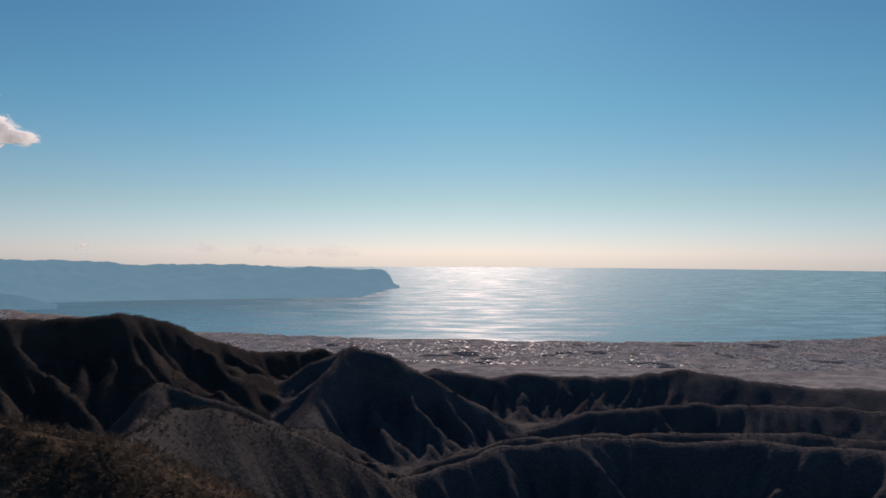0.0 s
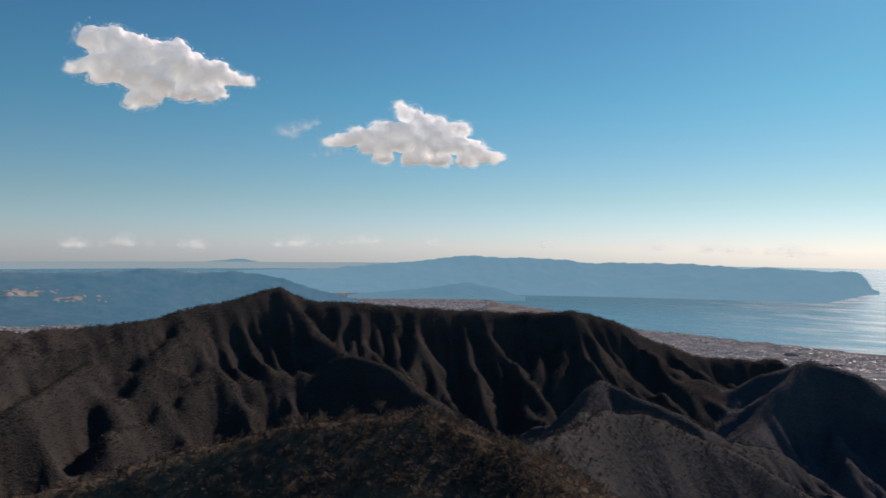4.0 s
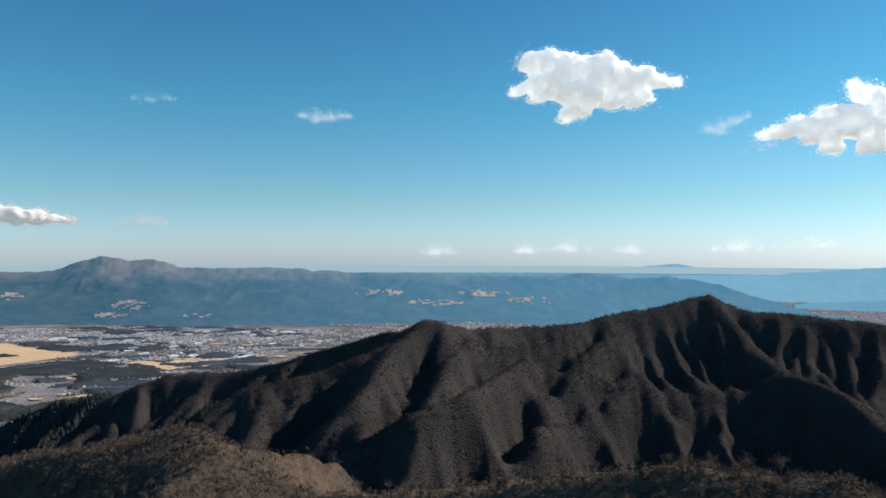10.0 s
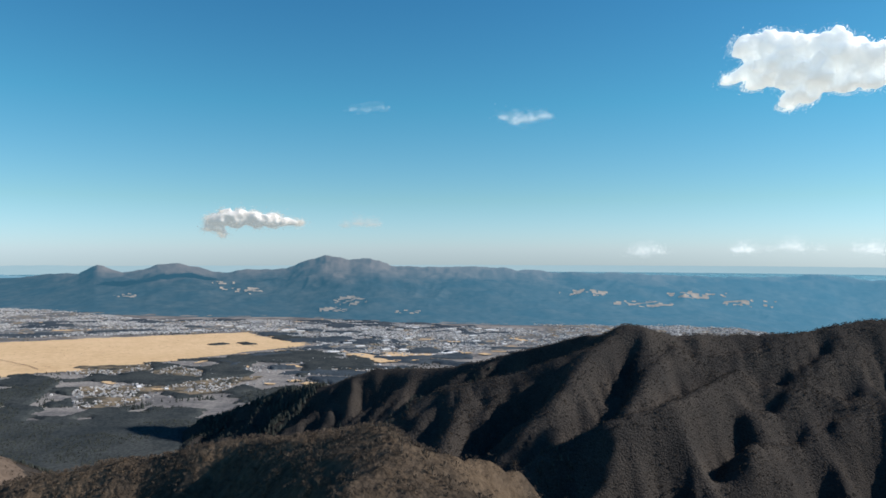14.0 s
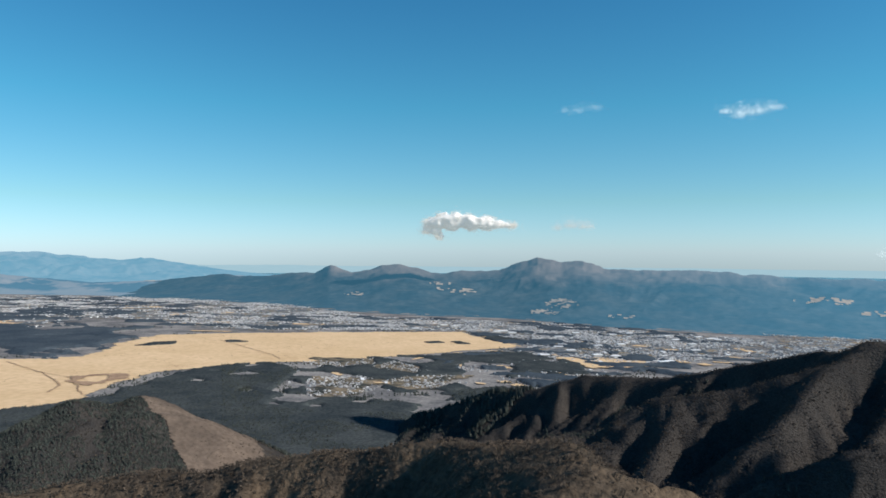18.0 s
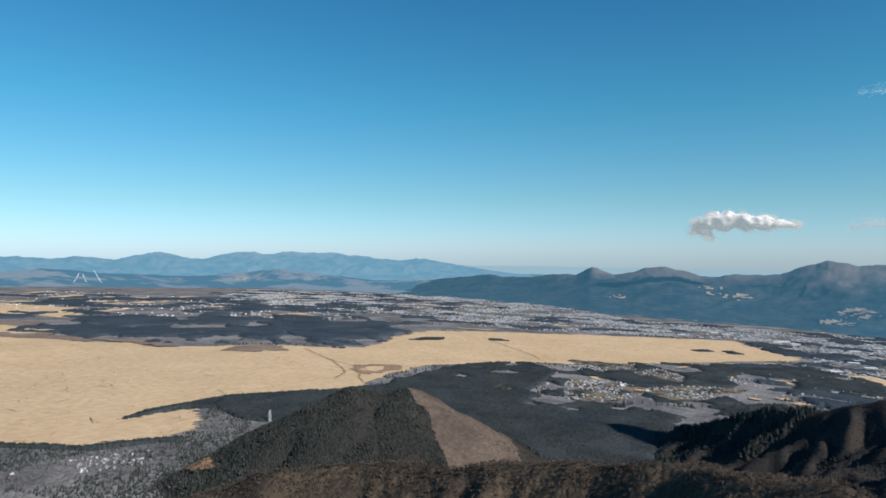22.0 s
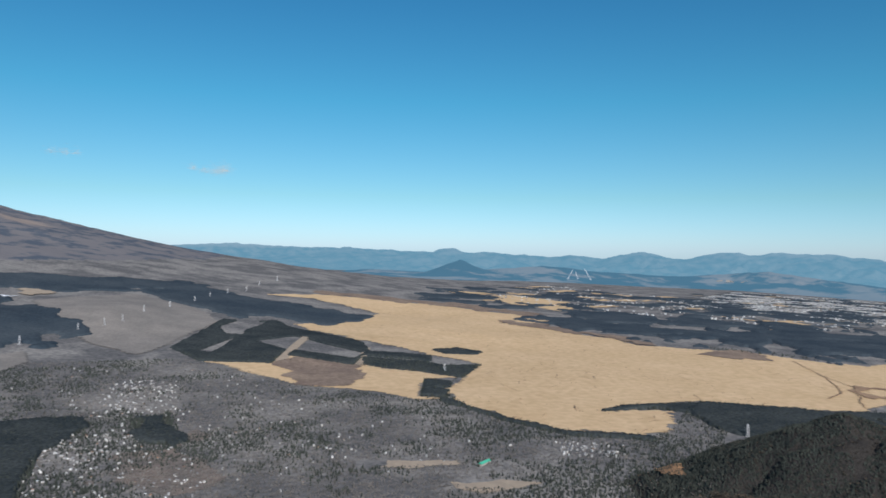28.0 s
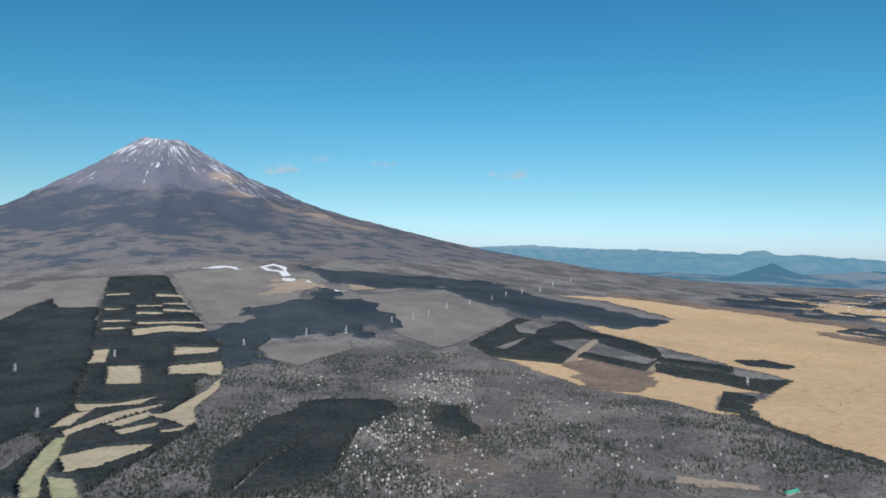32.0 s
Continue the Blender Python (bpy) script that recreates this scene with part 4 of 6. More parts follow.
CLEARINGS_B = [
    [(136.4, -279.5), (126.4, -281.6), (123.7, -276.0), (133.0, -272.8)],
    [(124.7, -220.1), (116.8, -221.0), (114.3, -216.6), (122.6, -216.5)],
    [(130.3, -230.5), (120.9, -230.8), (119.4, -228.0), (128.0, -226.7)],
    [(141.3, -250.3), (133.4, -250.8), (131.7, -247.7), (138.9, -246.3)],
    [(131.7, -255.7), (124.0, -259.7), (121.9, -255.6), (130.0, -252.6)],
    [(153.9, -272.9), (146.5, -277.1), (144.1, -272.6), (151.3, -268.5)],
    [(116.8, -228.2), (96.6, -233.5), (94.9, -229.7), (114.3, -223.6)],
    [(125.0, -263.2), (117.5, -266.8), (115.5, -262.5), (123.4, -260.0)],
]
CLEARINGS = CLEARINGS_A + CLEARINGS_B
for k, c in enumerate(CLEARINGS):
    cover("clearing", "pale strip of cut grass in a plantation", c, M_FAIRWAY, 0.8, 0.2, seed=20 + k, category="clearing", wander=0.7)
FAIRWAYS_A = [
    [(78.6, -125.8), (80.0, -135.1), (77.7, -137.3), (75.6, -127.0)],
    [(73.7, -125.2), (71.8, -136.1), (67.0, -144.0), (66.4, -141.2), (68.9, -132.5), (71.5, -122.9)],
    [(68.5, -128.4), (65.6, -138.0), (63.5, -133.3), (65.2, -127.3)],
    [(64.6, -124.9), (60.2, -130.7), (59.4, -127.7), (61.7, -122.3)],
    [(65.0, -99.5), (68.5, -107.1), (72.1, -117.3), (70.6, -117.6), (66.2, -109.4), (63.0, -100.9), (59.6, -95.6), (61.6, -94.7)],
    [(61.5, -100.6), (57.6, -100.1), (53.3, -94.3), (56.5, -94.0)],
]
FAIRWAYS_B = [
    [(64.5, -109.8), (61.6, -113.7), (55.1, -116.6), (55.0, -112.8), (57.4, -105.8), (59.9, -103.6)],
    [(62.0, -144.1), (63.2, -167.9), (60.6, -158.5), (59.0, -144.8), (53.8, -132.4), (61.8, -137.0)],
    [(63.4, -136.9), (57.5, -139.7), (53.4, -132.5), (61.0, -133.8)],
    [(83.3, -143.5), (76.2, -143.8), (71.2, -150.4), (71.6, -143.1), (79.7, -138.4)],
    [(56.8, -126.2), (53.7, -129.7), (53.4, -125.9), (55.5, -124.2)],
]
def grown(poly, share):
    mx, my = sum(p[0] for p in poly) / len(poly), sum(p[1] for p in poly) / len(poly)
    return [(mx + (p[0] - mx) * share, my + (p[1] - my) * share) for p in poly]


FAIRWAYS = [grown(c, 1.22) for c in FAIRWAYS_A + FAIRWAYS_B]
M_TURF = mat("faded green turf", (0.40, 0.41, 0.25), (0.50, 0.46, 0.30), 0.35, bump=0.1, fine=(0.8, 0.8, 0.75), fine_scale=0.9)
for k, c in enumerate(FAIRWAYS):
    cover("fairway", "faded green turf of a golf fairway" if k in (4, 5) else "pale winter turf of a golf fairway", c, M_TURF if k in (4, 5) else M_FAIRWAY, 0.45, 0.15, seed=50 + k, category="golf course", wander=0.5)
wood("belts of dark conifers between golf fairways", [(88, -160), (70, -170), (52, -128), (52, -112), (53, -92), (68, -94), (74, -117), (84, -125)], 0.5, 0.6, FAIRWAYS + CLEARINGS_A[:3], 5)
wood("dark conifer plantation west of the golf course", [(166, -205), (173, -265), (159, -249), (144, -251), (114, -199), (88, -149), (80.8, -134), (82, -112), (120, -120)], 0.8, 0.65, seed=6)
wood("conifer plantation cut by pale strips", [(176, -312), (151, -319), (125, -277), (86, -217), (75, -201), (67, -180), (69, -169), (77, -162), (84, -143), (113, -195)], 0.8, 0.65, CLEARINGS, 7, 0.4)
wood("square dark conifer block among the villas", [(42.5, -116), (41, -138), (35, -154), (25, -158), (17.6, -151), (22, -137), (20, -116), (21, -109), (27, -98), (34.7, -97)], 0.5, 0.62, ([(30, -146), (28, -150), (26, -147), (28, -143)], [(33.4, -99), (33.0, -113), (29.8, -127), (29.4, -127), (32.4, -113), (32.8, -99)]), 8)
wood("dark conifer block beside the villas", [(38.7, -152.5), (20.4, -159.4), (17.5, -149.0), (26.5, -137.2), (35.1, -140.1)], 0.5, 0.6, seed=30, wander=2.5, gaps=0.6)
wood("dark conifer block between the villas", [(9.9, -156.6), (1.9, -159.8), (-0.9, -138.3), (2.2, -133.4), (7.4, -143.9)], 0.5, 0.6, seed=31, wander=2.5, gaps=0.7)
wood("dark woods over a low rise", [(93, -258), (73, -257), (77, -320), (62, -311), (30, -247), (42, -226), (69, -219), (66, -204), (59, -189), (67, -180), (92, -229), (79, -233)], 0.8, 0.65, seed=9, wander=4.0, gaps=0.42, growth=M_HAZED_WOOD)
wood("long dark belt of conifers on the slope", [(107, -373), (84, -365), (28, -390), (0, -394), (-32, -344), (-44, -344), (-81, -318), (-70, -302), (-52, -290), (-34, -304), (-16, -297), (-3, -305), (24, -350), (56, -337), (79, -338)], 1.1, 0.65, seed=10, wander=3.0, gaps=0.75, growth=M_HAZED_WOOD)
wood("plantation blocks with a pale strip", [(5.7, -234), (-11, -288), (-33, -297), (-58, -245), (-56, -226), (-46, -204), (-28, -219), (-23, -208), (-3, -213)], 0.7, 0.62, ([(-20.5, -244), (-35, -256), (-53, -223), (-48, -214), (-29, -229)], [(-10, -274), (-18, -292), (-28, -293), (-19, -271), (-17, -257), (-12, -259)], [(-2.6, -229), (-14, -251), (-11, -239), (-6, -225)], [(-24.3, -212), (-38, -256), (-39.5, -254), (-25.2, -209)]), 11, 0.3)
wood("square dark plantation block in the grassland", [(-54, -226), (-75, -219), (-72, -210), (-52, -219)], 0.6, 0.62, seed=12, wander=0.3)
wood("plantation block at the corner of the grassland", [(-51, -217), (-70, -208), (-73.7, -202), (-86.5, -204), (-73, -183.5), (-70.7, -184.4), (-49, -205)], 0.6, 0.45, seed=13, wander=0.3)
wood("small plantation block", [(-61, -182), (-68, -178), (-60, -160), (-54, -163)], 0.5, 0.6, ([(-61, -172), (-66, -170), (-65, -168), (-60, -170)],), 14, 0.3)
wood("small plantation block", [(-58.6, -161), (-62.4, -154), (-60, -151), (-57, -158)], 0.5, 0.6, seed=15, wander=0.3)
wood("dark hedge of trees along the grassland", [(-62, -153), (-67, -139), (-75, -127), (-90, -120), (-90, -117), (-74, -124.5), (-65.5, -137), (-60.5, -152)], 0.5, 0.6, seed=16, wander=0.8)
wood("tongue of dark trees in the grassland", [(-90, -140.5), (-99, -145), (-121, -144), (-119, -138), (-111, -136), (-105, -141.5)], 0.5, 0.6, seed=17, wander=0.6)
wood("dark woods behind the cone hill", [(-112, -138), (-121, -145), (-146, -133), (-150, -120), (-140, -100), (-118, -110), (-108, -122)], 0.6, 0.62, seed=18)
WOOD_BELOW = [(-146, -131), (-165, -127), (-202, -134), (-223, -131), (-242, -119), (-228, -103), (-188, -93), (-180, -81), (-191, -65), (-209, -46), (-229, -32), (-200, -5), (-150, -6), (-118, -30), (-112, -52), (-118, -80), (-140, -100)]
wood("broad dark conifer woods below the ridge", WOOD_BELOW, 0.9, 0.62,
    ([(-190, -120), (-196, -122), (-196, -118), (-191, -117)], [(-182, -100), (-188, -101), (-187, -97), (-182, -97)], [(-171, -74), (-175, -75), (-175, -72), (-172, -71)]), 19, 2.0, 0.74)
wood("dark woods north of the grassland", [(-178, -458), (-212, -383), (-232, -347), (-251, -326), (-256, -289), (-302, -243), (-240, -192), (-223, -196), (-209, -210), (-190, -228), (-172, -246), (-172, -268), (-158, -310), (-144, -318), (-201, -356), (-190, -417)], 1.5, 0.8, ([(-215, -300), (-235, -290), (-225, -270), (-205, -285)],), 20, 7, 0.55, M_HAZED_WOOD)
wood("dark woods between grassland and town", [(-379, -449), (-352, -402), (-353, -378), (-384, -374), (-459, -405), (-418, -353), (-341, -296), (-319, -257), (-299, -226), (-271, -203), (-251, -199), (-239, -205), (-224, -181), (-210, -190), (-216, -205), (-213, -214), (-202, -224), (-211, -236), (-209, -248), (-260, -330)], 1.3, 0.8, ([(-300, -280), (-325, -270), (-315, -255), (-290, -262)], [(-260, -235), (-285, -240), (-280, -225), (-262, -222)], [(-330, -320), (-350, -310), (-340, -295), (-322, -300)]), 21, 8, 0.34, M_HAZED_WOOD)
cover("valley_woods", "dark bare woods in the valleys before the coast", [(84, 124), (179, 265), (100, 320), (0, 335), (-73, 295), (-37, 176), (0, 150)], M_DARKWOOD, 2.0, 0.1, seed=22, wander=6, category="woodland", plain=True)
TOWNS = {
    "town_c": [(-449, 116), (-364, 63), (-318, 78), (-330, 170), (-395, 262), (-470, 285), (-505, 200), (-500, 100)],
    "town_a": [(-584, -669), (-658, -548), (-698, -344), (-507, -174), (-420, -120), (-382, -152), (-353, -208), (-385, -290), (-350, -352), (-310, -366), (-330, -430)],
    "town_b": [(-492, -216), (-505, -115), (-510, -40), (-467, 51), (-449, 116), (-364, 63), (-307, 24), (-297, -10), (-330, -40), (-356, -34), (-420, -70), (-418, -90), (-385, -150)],
    "village": [(-206, -98), (-228, -104), (-265, -96), (-292, -78), (-328, -50), (-320, -10), (-275, 10), (-262, -20), (-232, -36), (-212, -48), (-196, -66), (-188, -82)],
    "coast": [(-260, 700), (-190, 560), (0, 480), (200, 450), (380, 430), (470, 640), (380, 640), (258, 615), (155, 607), (-41, 618), (-151, 650)],
}
cover("fields", "patchwork of fields and yards round a town", TOWNS["town_a"], M_PLOTS, 4.0, 0.2, seed=81, wander=14)
M_COASTAL = mat("grey coastal fields and woods", (0.185, 0.195, 0.212), (0.30, 0.30, 0.30), 0.07, fine=(0.5, 0.52, 0.54), fine_scale=0.25, soft=0.06)
cover("fields", "grey fields of the coastal plain", [(-290, 720), (-170, 430), (-80, 300), (20, 262), (160, 262), (320, 330), (480, 430), (480, 640), (380, 640), (258, 616), (155, 607), (-41, 618), (-151, 650)], M_COASTAL, 5.0, 0.3, seed=80, wander=8, plain=True)
INLET = [polar(31.5, 940)[:2], polar(35, 880)[:2], polar(47, 860)[:2], polar(48, 1290)[:2], polar(40, 1290)[:2], polar(33.5, 1200)[:2], polar(31.5, 1010)[:2]]
cover("fields", "pale fields of a far plain at the head of the bay", INLET, M_COASTAL, 8.0, 0.5, seed=79, wander=14)
cover("fields", "patchwork of fields and yards down the valley", TOWNS["town_c"], M_PLOTS, 3.0, 0.2, seed=84, wander=12, plain=True)
cover("fields", "patchwork of fields and yards round factories", TOWNS["town_b"], M_PLOTS, 3.0, 0.2, seed=82, wander=12)
M_YARD = mat("village yards and dry gardens", (0.055, 0.062, 0.06), (0.26, 0.21, 0.15), 0.16, fine=(0.6, 0.6, 0.6), fine_scale=0.9, soft=0.1)
HAMLETS = [[(-210.4, -91.6), (-221.6, -89.4), (-225.6, -78.3), (-222.5, -69.1), (-204.1, -66.0), (-189.8, -70.7), (-185.3, -80.1)], [(-217.2, -70.1), (-232.6, -65.5), (-247.8, -48.9), (-240.1, -45.4), (-212.7, -51.1), (-207.6, -56.8)], [(-252.2, -83.3), (-269.5, -80.1), (-257.9, -67.1), (-242.3, -64.1), (-245.7, -79.2)], [(-250.2, -110.8), (-267.5, -107.7), (-273.4, -91.4), (-256.4, -84.7), (-244.2, -93.6), (-243.2, -107.7)]]
for k, c in enumerate(HAMLETS):
    cover("hamlet_ground", "yards and dry gardens between village houses", c, M_YARD, 0.8, 0.2, seed=83 + k, category="yard", wander=5)
wood("dark woods between the village clusters", TOWNS["village"], 1.0, 0.6, HAMLETS, 88, 5, 0.42)
cover("field", "tan dry fields at the edge of a village", [(-306.5, -17.8), (-319.6, -7.1), (-318.9, 18.8), (-296.6, 13.4), (-286.2, -6.5)], M_GRASS, 1.2, 0.5, seed=89, wander=5)
cover("bare_soil", "patch of bare orange soil on the near hill", [(-10.9, 11.3), (-10.5, 11.9), (-9.9, 11.8), (-9.7, 11.4), (-10.2, 11.1)], M_SOIL, 0.08, 0.06, seed=95, category="soil", wander=0.15)
M_GARDEN = mat("reddish winter gardens", (0.175, 0.158, 0.148), (0.25, 0.205, 0.178), 0.2, bump=0.3, fine=(0.7, 0.7, 0.7), fine_scale=1.2)
BARE = [[(-29, -118.8), (-37, -117.3), (-46, -114.8), (-46, -112.8), (-36, -113.8), (-29, -115.6)], [(-42, -105.6), (-50, -104.4), (-55, -101), (-50, -99.4), (-43, -102)]]
for k, c in enumerate(BARE):
    cover("bare_ground", "pale bare clearing in the winter woods", c, M_TRACK, 0.35, 0.12, seed=96 + k, category="clearing", wander=1.6, gaps=0.55)
cover("villa_yards", "reddish gardens and yards between holiday houses", [(23, -126), (20, -144), (9, -148), (-9, -142), (-24, -140), (-30, -126), (-22, -112), (-2, -101), (18, -101)], M_GARDEN, 0.6, 0.1, seed=98, category="yard", wander=4.0, gaps=-0.3)
# scrub, hedges and tracks in the grassland
for k, c in enumerate(([(-257.7, -190.2), (-271.4, -189.2), (-283.2, -183.7), (-274.9, -179.1), (-263.8, -183.9)], [(-405, -71.6), (-402, -58), (-375.8, -38), (-365.4, -50), (-377.6, -61)], [(-346, -88), (-353.8, -81.4), (-347.4, -76.3), (-340.5, -81)], [(-355, -76.4), (-360, -72), (-349.5, -65.6), (-345.6, -70.8)], [(-78.9, -230.8), (-92.1, -236.9), (-96.3, -226.6), (-90.9, -221.3), (-80.4, -223.1)], [(-296, -170), (-304, -166), (-300, -160), (-292, -164)])):
    wood("low dark clump of trees in the grassland", c, 0.7, 0.5, (), 900 + k, 1.6)
cover("heath", "purple-brown heath in the dry grassland", [(-184.1, -217.4), (-196.3, -217.6), (-196.0, -203.5), (-191.6, -193.6), (-180.3, -199.8), (-170, -212)], M_HEATH, 1.0, 0.3, seed=911, category="heath", wander=4)
cover("scrub", "ring of grey scrub in the grassland", [(-175.6, -150.7), (-185.3, -155.6), (-191.0, -153.4), (-195.6, -147.5), (-187.0, -141.0), (-178.9, -139.1), (-174.3, -142.0)], M_RUST, 0.7, 0.3, holes=([(-178, -149), (-186, -152), (-190, -148), (-185, -144), (-179, -143)],), seed=912, category="scrub", wander=2)
cover("heath", "brown edge of heath beside the plantations", [(-135, -307), (-150, -300), (-164, -256), (-164, -235), (-172, -240), (-174, -262), (-158, -306), (-145, -314)], M_HEATH, 1.2, 0.3, seed=913, category="heath", wander=6)
cover("heath", "strip of brown moor north of the grassland", [(-63, -392), (-125, -380), (-163, -335), (-180, -345), (-150, -385), (-110, -410), (-60, -410)], M_HEATH, 1.6, 0.2, seed=914, category="heath", wander=7)


def way(label, pts, w, seed):
    """A narrow track along a line of places."""
    left, right = [], []
    for k, (px, py) in enumerate(pts):
        qx, qy = pts[min(k + 1, len(pts) - 1)]
        ox, oy = pts[max(k - 1, 0)]
        l = math.hypot(qx - ox, qy - oy)
        left.append((px - (qy - oy) / l * w, py + (qx - ox) / l * w))
        right.append((px + (qy - oy) / l * w, py - (qx - ox) / l * w))
    cover("track", label, left + right[::-1], M_RUST, 0.5, 0.3, seed=seed, category="track", wander=0.5)


way("winding track worn into the dry grass", [(-187.2, -170.4), (-178.2, -156.4), (-170.3, -148.2), (-160.6, -142.8)], 0.2, 921)
way("winding track worn into the dry grass", [(-200, -195), (-187, -170), (-182.0, -155.1), (-172.2, -144.5), (-161.6, -133.5)], 0.2, 922)
way("dark drain across the dry grass", [(-300, -175), (-271.7, -141.2), (-261.6, -129.0), (-251.7, -120.2)], 0.2, 923)
sr = np.random.default_rng(71)
sx, sy = sr.uniform(-400, -60, 3600), sr.uniform(-390, -40, 3600)
ok = inside(sx, sy, GRASSLAND) & (rough(sx, sy, 26, 3, 72) > 0.0)
sx, sy = sx[ok], sy[ok]
sz, _ = land(sx, sy)
sl_, sa, sw = sr.uniform(0.2, 1.0, len(sx)) ** 3 * 4.6, sr.normal(0.9, 0.6, len(sx)), sr.uniform(0.05, 0.14, len(sx))
sc, ss = np.cos(sa), np.sin(sa)
sv = np.stack([np.stack([sx + a * sl_ * sc - b * sw * ss, sy + a * sl_ * ss + b * sw * sc, sz + np.where(abs(a) == 1, 0.1, 0.36)], -1) for a, b in ((-1, 0), (0, -1), (1, 0), (0, 1))], 1).reshape(-1, 3)
tagged(mesh_object("scrub_lines", sv, np.arange(len(sv)).reshape(-1, 4), M_RUST, smooth=False), "thin lines of grey scrub in the dry grass", "scrub", kind="stuff")
cover("track", "straight dusty track between plantations", [(-24.3, -212), (-38, -256), (-40.4, -253.5), (-26.4, -208.5)], M_TRACK, 0.4, 0.2, seed=85, category="track", wander=0.1)
cover("track", "dusty track between plantations", [(-46.7, -205), (-56, -233.5), (-57.6, -232.6), (-48.6, -203.7)], M_TRACK, 0.4, 0.26, seed=86, category="track", wander=0.1)

# small fields and copses scattered round the towns
plot = np.random.default_rng(17)


def plots(count, region, lo, hi, pick, wooded, label, seed):
    xs, ys = [q[0] for q in region], [q[1] for q in region]
    made = 0
    while made < count:
        px, py = plot.uniform(min(xs), max(xs)), plot.uniform(min(ys), max(ys))
        if not inside(np.array([px]), np.array([py]), region)[0] or inside(np.array([px]), np.array([py]), GRASSLAND)[0]:
            continue
        l, w, a = plot.uniform(lo, hi), plot.uniform(lo, hi) * 0.5, plot.normal(0.35, 0.25) + (made % 2) * 1.57
        quad = [(px + sx * l * math.cos(a) - sy * w * math.sin(a), py + sx * l * math.sin(a) + sy * w * math.cos(a)) for sx, sy in ((-1, -1), (1, -1), (1, 1), (-1, 1))]
        cell = max(0.7, l / 9)
        if wooded:
            cover("copse", label, quad, M_HAZED_WOOD, cell, 0.1, 0.7, seed=seed + made, category="woodland", wander=l * 0.3)
        else:
            cover("field", label, quad, pick, cell, 0.3 + 0.02 * (made % 5), seed=seed + made, wander=l * 0.12)
        made += 1


EAST = [(-492, -216), (-520, -40), (-467, 60), (-364, 80), (-280, 40), (-220, -20), (-290, -78), (-420, -70)]
plots(40, EAST, 2, 6, M_GRASS, False, "tan dry paddy field near a town", 400)
plots(16, TOWNS["village"], 1.5, 4, M_GRASS, False, "tan dry field beside a village", 460)
plots(70, EAST, 4, 16, None, True, "dark copse between fields", 500)
NORTH = [(-330, -200), (-240, -330), (-330, -480), (-560, -640), (-640, -540), (-500, -200), (-400, -140)]
plots(44, NORTH, 6, 20, M_PLOTS, False, "pale fields on the far plain", 600)
plots(70, NORTH, 8, 26, None, True, "dark woods on the far plain", 660)
plots(60, NORTH, 3, 11, M_GRASS, False, "tan fields on the far plain", 740)
MOOR = [(-120, -390), (-200, -560), (-330, -640), (-330, -480), (-240, -360)]
plots(26, MOOR, 8, 24, None, True, "dark belts of trees on the far moor", 770)
plots(12, MOOR, 8, 20, M_GRASS, False, "tan strips of grass on the far moor", 800)
COASTAL = [(-200, 600), (0, 490), (200, 460), (400, 430), (440, 620), (150, 600)]
plots(14, COASTAL, 6, 16, None, True, "dark woods on the coastal plain", 820)
plots(24, COASTAL, 5, 12, M_PLOTS, False, "grey fields on the coastal plain", 860)


def hill_run(rng_data, ends, w):
    """A narrow white run that lies on the face of a far range between two places given as heading and elevation."""
    vs, _, Z, E, V = rng_data
    near = np.hypot(vs[:, 0], vs[:, 1])
    strip = []
    for t in np.linspace(0, 1, 12):
        az, el = ends[0][0] + (ends[1][0] - ends[0][0]) * t, ends[0][1] + (ends[1][1] - ends[0][1]) * t
        k = np.argmin((Z - az) ** 2 + (E - el) ** 2 + 9.0 * (V > 0.98))
        for side in (-w, w):
            x, y, _ = polar(az + side, near[k] * 0.992)
            strip.append((x, y, EYE + near[k] * 0.992 * math.tan(radians(el))))
    faces = [(2 * k, 2 * k + 1, 2 * k + 3, 2 * k + 2) for k in range(11)]
    tagged(mesh_object("ski_run", strip, faces, M_SNOW), "narrow white ski run on a far hill", "ski run", kind="structure")


for ends in (((149.9, -1.45), (149.35, -2.35)), ((151.15, -2.3), (150.8, -1.6)), ((150.6, -1.7), (150.35, -2.3))):
    hill_run(foothills, ends, 0.018)
# far clearings share the ranges' blue emission, which imitates haze
M_LAWN = mat("pale hillside golf turf with haze glow", (0.24, 0.20, 0.165), (0.36, 0.30, 0.245), 0.2, glow=(0.16, 0.46, 0.70), glow_strength=0.12)
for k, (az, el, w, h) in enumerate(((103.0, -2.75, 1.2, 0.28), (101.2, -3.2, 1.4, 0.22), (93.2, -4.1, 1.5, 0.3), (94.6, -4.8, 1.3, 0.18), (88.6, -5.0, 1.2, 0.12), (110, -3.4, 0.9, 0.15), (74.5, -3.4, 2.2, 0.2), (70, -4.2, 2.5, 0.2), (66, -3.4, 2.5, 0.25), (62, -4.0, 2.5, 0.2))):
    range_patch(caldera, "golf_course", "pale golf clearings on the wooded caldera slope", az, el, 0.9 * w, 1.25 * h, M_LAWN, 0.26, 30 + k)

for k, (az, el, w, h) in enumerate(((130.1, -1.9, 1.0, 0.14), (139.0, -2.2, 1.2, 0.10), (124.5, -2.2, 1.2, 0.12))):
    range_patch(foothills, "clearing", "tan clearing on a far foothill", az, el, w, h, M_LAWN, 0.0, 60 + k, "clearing")

